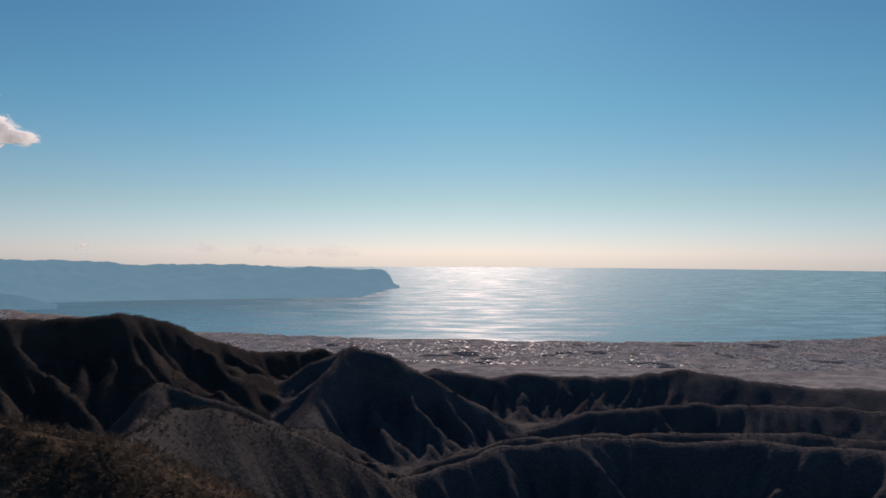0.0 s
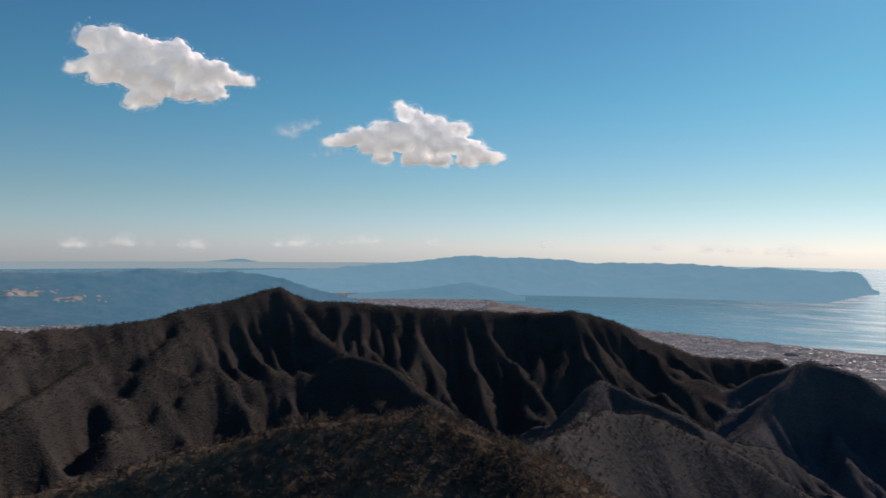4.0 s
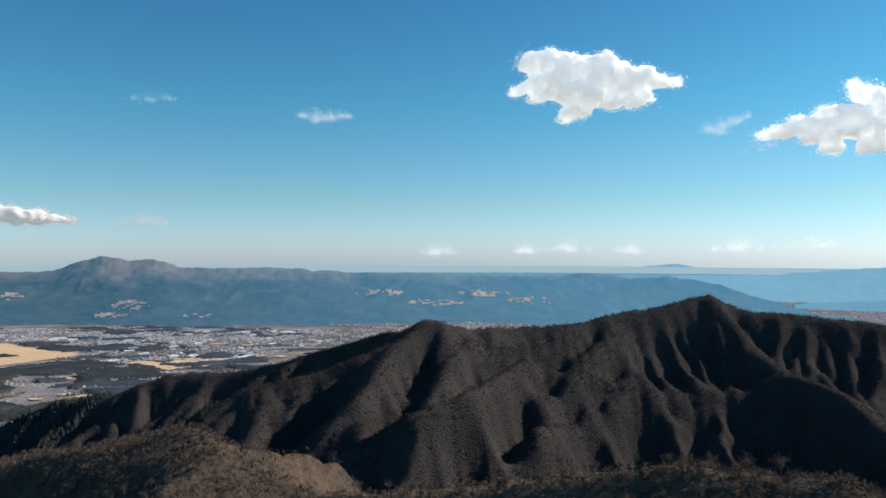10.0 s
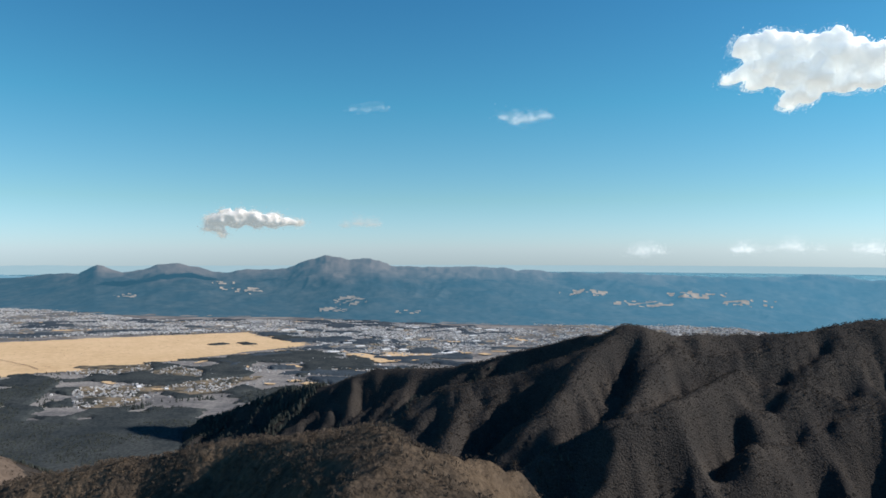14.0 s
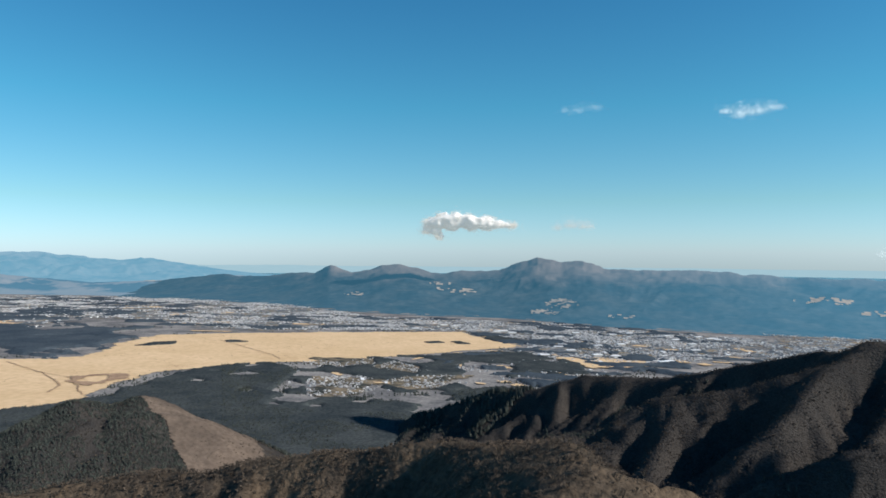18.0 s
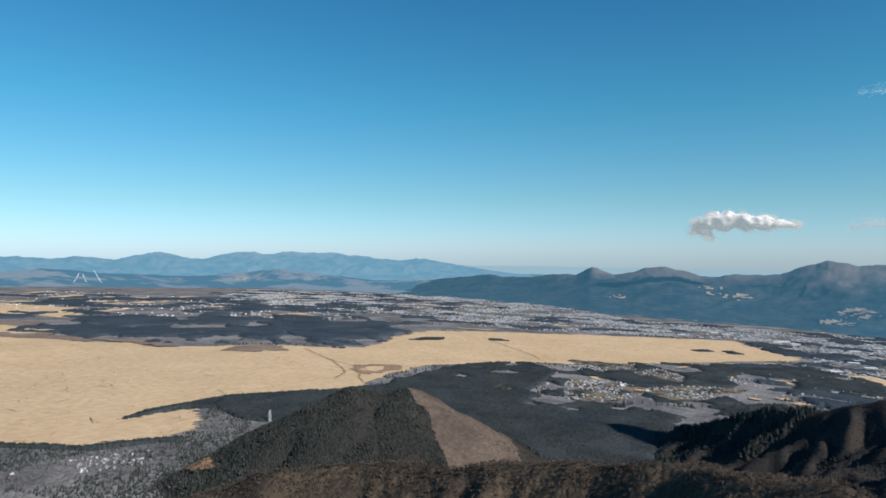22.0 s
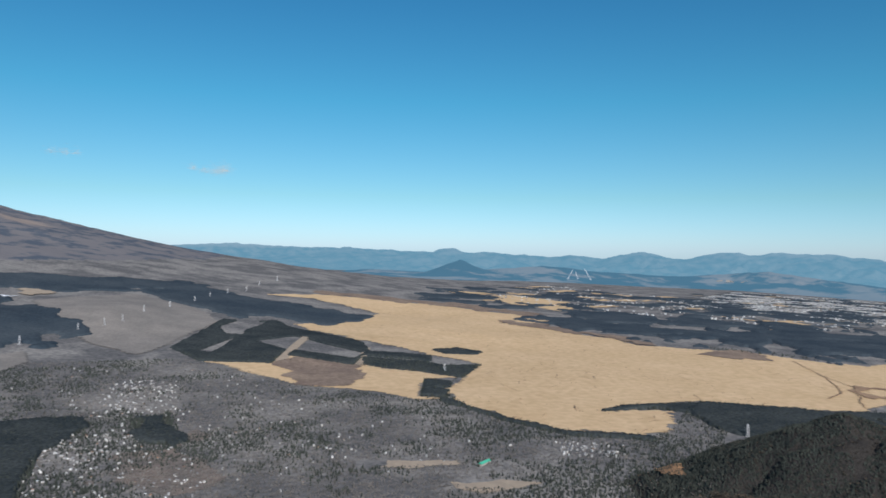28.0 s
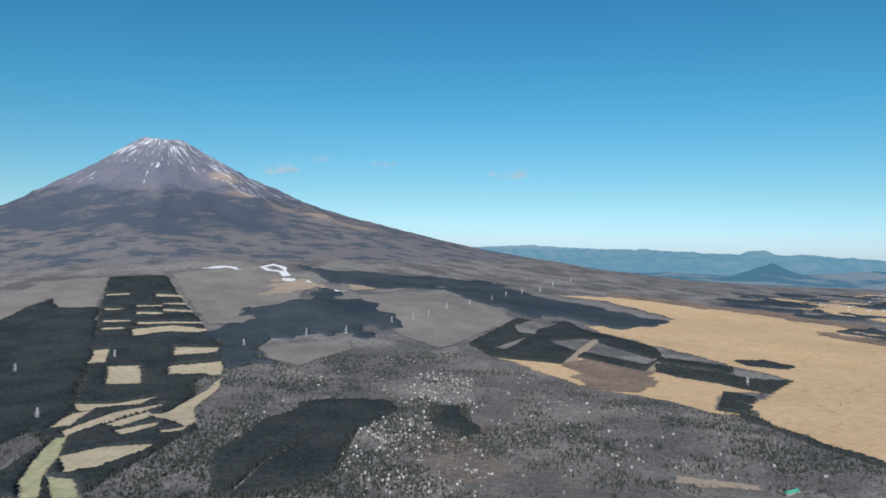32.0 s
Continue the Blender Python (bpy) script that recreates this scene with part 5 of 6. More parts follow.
# ---------------------------------------------------------------- trees
M_TWIG = thin(mat("bare brown twigs", (0.068, 0.058, 0.05), (0.105, 0.085, 0.068), 0.1, fine_scale=3.0, random_tint=-0.1, spec=0.0), 0.1)
M_SCRUB = mat("dark evergreen twigs", (0.060, 0.060, 0.058), (0.084, 0.080, 0.076), 0.1, fine_scale=3.0, random_tint=-0.15, spec=0.0)
M_TWIG_NEAR = thin(mat("bare grey-brown twigs in the sun", (0.076, 0.064, 0.054), (0.135, 0.103, 0.076), 0.09, fine_scale=3.0, random_tint=-0.18, spec=0.0), 0.12)
M_TWIG_GREY = thin(mat("bare grey twigs", (0.180, 0.170, 0.160), (0.270, 0.250, 0.230), 0.1, fine_scale=3.0, random_tint=-0.25, spec=0.0), 0.3)
M_BARK = mat("tree bark", (0.10, 0.085, 0.07), (0.15, 0.13, 0.11), 6.0, bump=0.3, fine_scale=20.0)
M_NEEDLE = mat("conifer needles", (0.036, 0.043, 0.040), (0.058, 0.066, 0.058), 0.6, random_tint=-0.3, spec=0.05)
rng = np.random.default_rng(7)


def brush_mesh(x, y, z, h, w, slivers, rng, broad=1.0):
    """Leafless crowns: thin upright slivers of twig that fan out from each foot."""
    n = len(x)
    a = rng.uniform(0, 2 * np.pi, (n, slivers))
    out = rng.uniform(0.15, 1.0, (n, slivers)) * w[:, None]
    top = rng.uniform(0.55, 1.05, (n, slivers)) * h[:, None]
    foot = rng.uniform(0.0, 0.35, (n, slivers)) * h[:, None]
    wide = rng.uniform(0.5, 1.1, (n, slivers)) * w[:, None] * (1.9 * broad / slivers)
    b = a + rng.uniform(-1.4, 1.4, (n, slivers))
    ox, oy = out * np.cos(a), out * np.sin(a)
    sx, sy = wide * np.cos(b), wide * np.sin(b)
    p0 = np.stack([x[:, None] + 0.25 * ox, y[:, None] + 0.25 * oy, z[:, None] + foot], -1)
    p1 = np.stack([x[:, None] + ox + sx, y[:, None] + oy + sy, z[:, None] + top], -1)
    p2 = np.stack([x[:, None] + ox - sx, y[:, None] + oy - sy, z[:, None] + top * rng.uniform(0.7, 1.0, (n, slivers))], -1)
    vs = np.stack([p0, p1, p2], 2).reshape(-1, 3)
    return vs, np.arange(len(vs)).reshape(-1, 3)


def puff_mesh(x, y, z, h, w, slivers, rng):
    """Rounded leafless crowns: fine twigs that point outwards from the heart of each crown."""
    n = len(x)
    a = rng.uniform(0, 2 * np.pi, (n, slivers))
    up = rng.uniform(-0.1, 1.0, (n, slivers))
    flat = np.sqrt(np.clip(1 - up * up, 0, 1))
    way_out = np.stack([flat * np.cos(a), flat * np.sin(a), up * 0.8], -1)
    heart = np.stack([x, y, z + 0.5 * h], -1)[:, None]
    reach = (w[:, None] * rng.uniform(0.75, 1.15, (n, slivers)))[..., None]
    b = a + rng.choice([-1.0, 1.0], (n, slivers)) * rng.uniform(0.9, 1.6, (n, slivers))
    side = np.stack([np.cos(b), np.sin(b), rng.uniform(-0.5, 0.5, (n, slivers))], -1) * (w[:, None] * rng.uniform(0.035, 0.085, (n, slivers)))[..., None]
    p0 = heart + way_out * reach * 0.3
    vs = np.stack([p0, heart + way_out * reach + side, heart + way_out * reach * 0.96 - side], 2).reshape(-1, 3)
    return vs, np.arange(len(vs)).reshape(-1, 3)


def crown_mesh(x, y, z, h, w, rng):
    """Rounded crowns of leafless trees seen from far off, each a small uneven dome."""
    n = len(x)
    spin = rng.uniform(0, 6.28, n)[:, None] + np.arange(4) * np.pi / 2
    rings = []
    for rad, up in ((1.0, 0.05), (0.78, 0.62)):
        rr = rad * w[:, None] * rng.uniform(0.75, 1.25, (n, 4))
        rings.append(np.stack([x[:, None] + rr * np.cos(spin), y[:, None] + rr * np.sin(spin), z[:, None] + h[:, None] * up * rng.uniform(0.8, 1.2, (n, 4))], -1))
    top = np.stack([x + rng.normal(0, 0.1, n) * w, y + rng.normal(0, 0.1, n) * w, z + h], -1)[:, None]
    vs = np.concatenate([rings[0], rings[1], top], 1)
    f = []
    for k in range(4):
        j = (k + 1) % 4
        f += [[k, j, 4 + j], [k, 4 + j, 4 + k], [4 + k, 4 + j, 8]]
    return vs.reshape(-1, 3), (np.array(f)[None] + 9 * np.arange(n)[:, None, None]).reshape(-1, 3)


def conifer_mesh(x, y, z, h, w, rng, sides=5):
    n = len(x)
    ang = np.arange(sides) * 2 * np.pi / sides
    spin = rng.uniform(0, 6.28, n)[:, None] + ang[None]
    ring = lambda rad, up: np.stack([x[:, None] + rad * w[:, None] * np.cos(spin), y[:, None] + rad * w[:, None] * np.sin(spin), (z + up * h)[:, None] + 0 * spin], -1)
    top = np.stack([x, y, z + h], -1)[:, None]
    vs = np.concatenate([ring(1.0, 0.0), top], 1)
    m = sides + 1
    f = [[k, (k + 1) % sides, sides] for k in range(sides)]
    fs = (np.array(f)[None] + m * np.arange(n)[:, None, None]).reshape(-1, 3)
    return vs.reshape(-1, 3), fs


def scatter_polar(n, az0, az1, d0, d1, rng, power=1.0):
    az = rng.uniform(az0, az1, n)
    d = d0 + (d1 - d0) * rng.uniform(0, 1, n) ** power
    return -d * np.sin(np.radians(az)), d * np.cos(np.radians(az))


def quick_height(x, y):
    """The height of the land, read from the rings of the ground sheet."""
    az = (np.degrees(np.arctan2(-x, y)) + 36) % 360
    ia = np.clip((az / 0.25).astype(int), 0, 1030)
    ir = np.clip(np.searchsorted(radii, np.hypot(x, y)), 0, len(radii) - 1)
    return GZ[ia, ir]


def visible(x, y, z, slack=0.8):
    """Whether a place can be seen from the middle of the flight over the hills between."""
    ok = np.ones(len(x), bool)
    for ex, ey, ez in ((0.6, -4.3, EYE - 1.3), (0.9, -2.2, EYE - 0.6), (-0.6, 0.5, EYE + 0.2), (-5.5, 1.0, EYE + 1.0)):
        seen = np.ones(len(x), bool)
        for s in np.linspace(0.3, 0.97, 14):
            g = quick_height(ex + (x - ex) * s, ey + (y - ey) * s)
            seen &= g < ez + (z - ez) * s + slack
        ok = seen if ex == 0.6 else ok | seen
    return ok


def bare_wood(name, label, n, az0, az1, d0, d1, h0, h1, slivers, groups, seed, power=0.8, gap=0.0, stuff=None):
    r = np.random.default_rng(seed)
    x, y = scatter_polar(n, az0, az1, d0, d1, r, power)
    z, g = land(x, y)
    keep = np.isin(g, groups) & (rough(x, y, 7, 2, seed) > gap - 1.4) & (np.hypot(x + 10.3, y - 11.5) > 0.75)
    x, y, z = x[keep], y[keep], z[keep]
    see = visible(x, y, z)
    x, y, z = x[see], y[see], z[see]
    h = r.uniform(h0, h1, len(x)) * (1 + 0.3 * rough(x, y, 5, 2, seed + 1))
    if slivers > 15:
        vs, fs = puff_mesh(x, y, z - 0.08, h, 0.55 * h, slivers, r)
    elif slivers:
        vs, fs = brush_mesh(x, y, z - 0.03, h, 0.5 * h, slivers, r, 1.25)
    else:
        vs, fs = crown_mesh(x, y, z - 0.05, h * 0.42, 0.42 * h, r)
    return tagged(mesh_object(name, vs, fs, stuff or M_TWIG, smooth=not slivers), label, "woodland", kind="stuff")


HILLS = list(range(1, len(GROUPS) - 1))
NEAR = GROUPS.index("near_hill")
bare_wood("bare_trees", "leafless winter trees covering the near hill", 38000, 0, 150, 8, 64, 0.22, 0.44, 24, [NEAR], 101, 1.1, stuff=M_TWIG_NEAR)
M_FUR = thin(mat("sunlit bare twigs", (0.056, 0.052, 0.049), (0.086, 0.076, 0.067), 0.15, fine_scale=3.0, random_tint=-0.2, spec=0.0), 0.5)
bare_wood("bare_trees", "leafless winter trees on the mountain ridge", 80000, 18, 106, 44, 165, 0.13, 0.28, 3, [GROUPS.index("mountain")], 102, 1.0, stuff=M_FUR)
bare_wood("bare_trees", "dark scrub and bushes on the southern spur", 15000, -12, 44, 12, 100, 0.26, 0.48, 16, [GROUPS.index("wooded_spur")], 105, 0.9, stuff=M_SCRUB)
bare_wood("bare_trees", "leafless winter trees on the dark southern spurs", 30000, -33, 32, 100, 215, 0.12, 0.22, 3, HILLS, 103, 0.8, stuff=M_SCRUB)
bare_wood("bare_trees", "leafless winter trees on the cone hill and lower slopes", 26000, 106, 160, 40, 150, 0.18, 0.32, 4, HILLS, 104, 0.9)


def crest_trees(seed, count):
    """Leafless trees that stand out along the crests."""
    r = np.random.default_rng(seed)
    xs, ys = [], []
    for name in RIDGES:
        for _, pts in RIDGES[name]:
            xyz = [polar(*q) for q in pts]
            for (x0, y0, _), (x1, y1, _) in zip(xyz, xyz[1:]):
                n = int(count * math.hypot(x1 - x0, y1 - y0))
                s = r.uniform(0, 1, n)
                xs.append(x0 + (x1 - x0) * s + r.normal(0, 1.1, n))
                ys.append(y0 + (y1 - y0) * s + r.normal(0, 1.1, n))
    x, y = np.concatenate(xs), np.concatenate(ys)
    z, g = land(x, y)
    keep = (g > 0) & visible(x, y, z)
    x, y, z = x[keep], y[keep], z[keep]
    h = r.uniform(0.18, 0.36, len(x))
    vs, fs = brush_mesh(x, y, z - 0.03, h, 0.45 * h, 8, r)
    return tagged(mesh_object("bare_trees", vs, fs, M_TWIG, smooth=False), "thin row of leafless trees along the crests", "woodland", kind="stuff")


crest_trees(111, 14)


def conifers(name, label, x, y, h0, h1, seed, hide=True):
    r = np.random.default_rng(seed)
    z, _ = land(x, y)
    if hide:
        see = visible(x, y, z)
        x, y, z = x[see], y[see], z[see]
    h = r.uniform(h0, h1, len(x))
    vs, fs = conifer_mesh(x, y, z - 0.02, h, 0.26 * h, r)
    return tagged(mesh_object(name, vs, fs, M_NEEDLE, smooth=False), label, "woodland", kind="stuff")


# conifers planted on one side of the cone hill
x, y = scatter_polar(30000, 118, 143, 88, 128, rng)
keep = (~inside(x + 2.4 * rough(x, y, 9, 3, 78), y + 2.4 * rough(x, y, 9, 3, 98), [(-104, -76), (-99.5, -71), (-97, -66), (-93.5, -59), (-90, -54), (-102, -50), (-112, -50), (-118, -68)])) & (rough(x, y, 9, 3, 61) > -0.8) & (np.hypot(x + 76, y + 97) > 5)
conifers("conifers", "young dark conifers planted over the cone hill", x[keep], y[keep], 0.26, 0.5, 201)
cx, cy = scatter_polar(9000, 112, 130, 100, 132, np.random.default_rng(66))
keep = inside(cx, cy, [(-104, -76), (-99.5, -71), (-97, -66), (-93.5, -59), (-90, -54), (-102, -50), (-112, -50), (-118, -68)]) & (rough(cx, cy, 8, 3, 67) > 0.05)
cx, cy = cx[keep], cy[keep]
cz, _ = land(cx, cy)
ch = rng.uniform(0.12, 0.28, len(cx))
vs, fs = brush_mesh(cx, cy, cz - 0.02, ch, 0.6 * ch, 5, rng)
tagged(mesh_object("scrub", vs, fs, M_TWIG, smooth=False), "dark low scrub on the cut slope of the cone hill", "scrub", kind="stuff")
# clumps of conifers and bare trees among the villas on the volcano's skirt
x, y = scatter_polar(88000, 138, 216, 84, 215, rng)
free = ~inside(x, y, GRASSLAND)
for poly in [p for p, _ in WOODS] + FAIRWAYS + CLEARINGS + BARE:
    free &= ~inside(x, y, poly)
for poly in ([(67, -205), (44, -225), (40, -212), (48, -187), (60, -193)], [(-25, -207), (-36, -219), (-48, -198), (-40, -179), (-29, -181), (-24, -193)], [(-4, -214), (-46, -204), (-71, -184), (-54, -159), (-30, -181)]):
    free &= ~inside(x, y, poly)
x, y = x[free], y[free]
dark = 0.6 * rough(x, y, 19, 3, 63) + 0.6 * rough(x, y, 6, 3, 62) + rng.normal(0, 0.3, len(x)) > 0.0
conifers("conifers", "dark conifer clumps among the villas", x[dark], y[dark], 0.36, 0.72, 202)
x, y = x[~dark], y[~dark]
z, _ = land(x, y)
see = visible(x, y, z)
x, y, z = x[see], y[see], z[see]
h = rng.uniform(0.28, 0.5, len(x))
vs, fs = brush_mesh(x, y, z - 0.03, 0.9 * h, 0.5 * h, 5, rng)
tagged(mesh_object("bare_trees", vs, fs, M_TWIG_GREY, smooth=False), "leafless grey woods among the villas", "woodland", kind="stuff")
gx, gy = scatter_polar(120000, 120, 222, 84, 225, np.random.default_rng(68), 1.0)
planted = np.zeros(len(gx), bool)
for poly, holes in WOODS:
    here = inside(gx, gy, poly)
    for hole in holes:
        here &= ~inside(gx, gy, hole)
    planted |= here
for poly in FAIRWAYS:
    planted &= ~inside(gx, gy, grown(poly, 1.15))
gx, gy = gx[planted], gy[planted]
conifers("conifers", "dark planted conifers of the plantations", gx, gy, 0.62, 1.0, 205)
gx, gy = scatter_polar(52000, 86, 120, 112, 260, np.random.default_rng(69), 0.9)
planted = inside(gx, gy, WOOD_BELOW) & (rough(gx, gy, 16, 3, 75) > -0.35) & (rough(gx, gy, 20, 4, 149) < 0.72)
conifers("conifers", "dark conifers of the broad woods below the ridge", gx[planted], gy[planted], 0.7, 1.15, 206)
# scattered dark clumps over the eastern plain
x, y = scatter_polar(14000, 86, 140, 170, 420, rng)
free = ~inside(x, y, GRASSLAND)
for poly, _ in WOODS:
    free &= ~inside(x, y, poly)
free &= rough(x, y, 22, 3, 64) > 0.05
conifers("conifers", "dark clumps of trees between the fields", x[free], y[free], 0.6, 1.1, 203)
# conifers along the ridges
x, y = scatter_polar(26000, 60, 112, 60, 170, rng)
z, g = land(x, y)
keep = np.isin(g, [GROUPS.index("mountain")]) & (rough(x, y, 14, 3, 65) > 0.42)
conifers("conifers", "dark evergreen clumps on the mountain ridge", x[keep], y[keep], 0.4, 0.7, 204)


def bare_tree(seed, h):
    """One leafless tree: tapered trunk, forking limbs and a crown of fine twigs."""
    r = random.Random(seed)
    root = tagged(new("bare_tree"), "leafless winter tree with a grey trunk", "tree", "trees on the near hill")
    bm = bmesh.new()

    def stick(a, b, ra, rb, sides=5):
        a, b = Vector(a), Vector(b)
        q = (b - a).to_track_quat("Z", "Y")
        ring0 = [bm.verts.new(a + q @ Vector((ra * math.cos(k * 6.283 / sides), ra * math.sin(k * 6.283 / sides), 0))) for k in range(sides)]
        ring1 = [bm.verts.new(b + q @ Vector((rb * math.cos(k * 6.283 / sides), rb * math.sin(k * 6.283 / sides), 0))) for k in range(sides)]
        for k in range(sides):
            bm.faces.new((ring0[k], ring0[(k + 1) % sides], ring1[(k + 1) % sides], ring1[k]))

    fork = Vector((r.uniform(-0.04, 0.04) * h, r.uniform(-0.04, 0.04) * h, 0.38 * h))
    stick((0, 0, -0.05 * h), fork, 0.035 * h, 0.024 * h, 6)
    tips = []
    for k in range(6):
        a = k * 1.05 + r.uniform(-0.4, 0.4)
        tip = fork + Vector((math.cos(a) * r.uniform(0.14, 0.34) * h, math.sin(a) * r.uniform(0.14, 0.34) * h, r.uniform(0.22, 0.5) * h))
        stick(fork - Vector((0, 0, 0.02 * k * h * 0.5)), tip, 0.014 * h, 0.005 * h, 4)
        tips.append((fork, tip))
    part("trunk", bm, M_BARK, root)
    bm = bmesh.new()
    for base, tip in tips:
        for k in range(26):
            s = r.uniform(0.35, 1.0)
            p = base.lerp(tip, s)
            q = p + Vector((r.gauss(0, 0.11), r.gauss(0, 0.11), abs(r.gauss(0.1, 0.09)))) * h
            side = Vector((r.gauss(0, 1), r.gauss(0, 1), r.gauss(0, 0.4))).normalized() * 0.012 * h
            bm.faces.new((bm.verts.new(p - side * 0.4), bm.verts.new(q + side), bm.verts.new(q - side)))
    part("crown", bm, M_TWIG_NEAR, root, "haze of fine bare twigs")
    return root


kinds = [bare_tree(s, 0.5) for s in (1, 2, 3, 4)]
tx, ty = scatter_polar(900, 36, 100, 10, 34, np.random.default_rng(5), 1.0)
tz, tg = land(tx, ty)
order = [k for k in range(len(tx)) if tg[k] == NEAR][:288]
for n, k in enumerate(order):
    m = pose(tx[k], ty[k], tz[k] - 0.02, 0, 0, (n * 73) % 360) @ Matrix.Scale(0.75 + 0.5 * ((n * 37) % 100) / 100, 4)
    if n < len(kinds):
        kinds[n].matrix_basis = m
    else:
        t = copy_thing(kinds[n % len(kinds)], m)
        t.matrix_basis = m

# ---------------------------------------------------------------- buildings
M_WALL = mat("pale rendered wall", (0.46, 0.44, 0.41), (0.36, 0.35, 0.33), 1.5, fine_scale=4.0, random_tint=0.25)
M_ROOFS = [mat("white metal roof", (0.82, 0.83, 0.84), (0.70, 0.71, 0.72), 2.0, rough=0.5), mat("grey slate roof", (0.22, 0.23, 0.25), (0.3, 0.3, 0.32), 2.0, rough=0.6), mat("brown tile roof", (0.25, 0.14, 0.10), (0.32, 0.2, 0.14), 2.0), mat("pale grey roof", (0.5, 0.5, 0.5), (0.42, 0.42, 0.43), 2.0)]
M_GREEN = mat("green metal roof", (0.05, 0.36, 0.24), (0.08, 0.42, 0.3), 0.8, rough=0.4)
M_BLOCK = mat("town buildings", (0.22, 0.225, 0.24), (0.68, 0.67, 0.65), 0.6, random_tint=-0.45, soft=0.16)
M_SHEET = mat("pale sheet roofs", (0.30, 0.31, 0.33), (0.62, 0.62, 0.62), 0.6, rough=0.46, spec=0.2, random_tint=-0.4, soft=0.16)
M_STEEL = mat("galvanised steel", (0.62, 0.63, 0.64), (0.5, 0.5, 0.52), 3.0, rough=0.5)


def box(bm, x0, x1, y0, y1, z0, z1):
    v = [bm.verts.new(p) for p in ((x0, y0, z0), (x1, y0, z0), (x1, y1, z0), (x0, y1, z0), (x0, y0, z1), (x1, y0, z1), (x1, y1, z1), (x0, y1, z1))]
    for f in ((3, 2, 1, 0), (4, 5, 6, 7), (0, 1, 5, 4), (1, 2, 6, 5), (2, 3, 7, 6), (3, 0, 4, 7)):
        bm.faces.new([v[k] for k in f])


def gable(bm, l, w, z0, z1, over=0.04):
    l, w = l / 2 + over, w / 2 + over
    v = [bm.verts.new(p) for p in ((-l, -w, z0), (l, -w, z0), (l, w, z0), (-l, w, z0), (-l, 0, z1), (l, 0, z1))]
    for f in ((0, 1, 5, 4), (2, 3, 4, 5), (3, 0, 4), (1, 2, 5), (3, 2, 1, 0)):
        bm.faces.new([v[k] for k in f])


def house(l, w, h, roof, label):
    root = tagged(new("house"), label, "house", "villas in the woods")
    bm = bmesh.new()
    box(bm, -l / 2, l / 2, -w / 2, w / 2, -0.1, h)
    part("wall", bm, M_WALL, root)
    bm = bmesh.new()
    gable(bm, l, w, h + 0.003, h + 0.42 * w)
    part("roof", bm, roof, root)
    return root


HOUSES = [house(0.72, 0.5, 0.3, M_ROOFS[0], "small white house with a pale metal gable roof"), house(0.6, 0.5, 0.3, M_ROOFS[1], "small house with a grey gable roof"), house(0.62, 0.46, 0.3, M_ROOFS[2], "small house with a brown tiled roof"), house(0.9, 0.55, 0.34, M_ROOFS[3], "long house with a pale grey roof")]
VILLAS = [[(18.5, -183.2), (12.2, -193.5), (1.9, -188.5), (0.0, -161.2), (7.3, -155.4), (16.1, -155.9)], [(23.0, -126.5), (20.1, -144.1), (9.0, -148.1), (-1.1, -133.0), (-5.5, -117.1), (-2.2, -103.7), (18.1, -101.6)], [(50, -190), (40, -205), (-8, -205), (-40, -165), (-60, -120), (-30, -105), (30, -100), (48, -130)], [(-67, -122), (-82, -118), (-77, -109), (-66, -113)], [(-5.3, -140.7), (-22.0, -149.3), (-30.5, -130.2), (-22.1, -114.5), (-9.1, -114.0)]]
r = np.random.default_rng(31)
spots = []
for poly, count in zip(VILLAS, (64, 120, 40, 24, 36)):
    xs, ys = [p[0] for p in poly], [p[1] for p in poly]
    got = 0
    while got < count:
        px, py = r.uniform(min(xs), max(xs)), r.uniform(min(ys), max(ys))
        if inside(np.array([px]), np.array([py]), poly)[0] and not any(inside(np.array([px]), np.array([py]), p)[0] for p, _ in WOODS):
            spots.append((px, py))
            got += 1
for n, (px, py) in enumerate(spots):
    pz = float(land(np.array([px]), np.array([py]))[0][0])
    m = pose(px, py, pz, 0, 0, r.uniform(0, 180)) @ Matrix.Scale(r.uniform(0.36, 0.62), 4)
    kind = (0, 1, 3, 2, 1, 3, 1, 0, 2)[n % 9]
    if n < 4:
        HOUSES[n].matrix_basis = m
    else:
        copy_thing(HOUSES[kind], m).matrix_basis = m


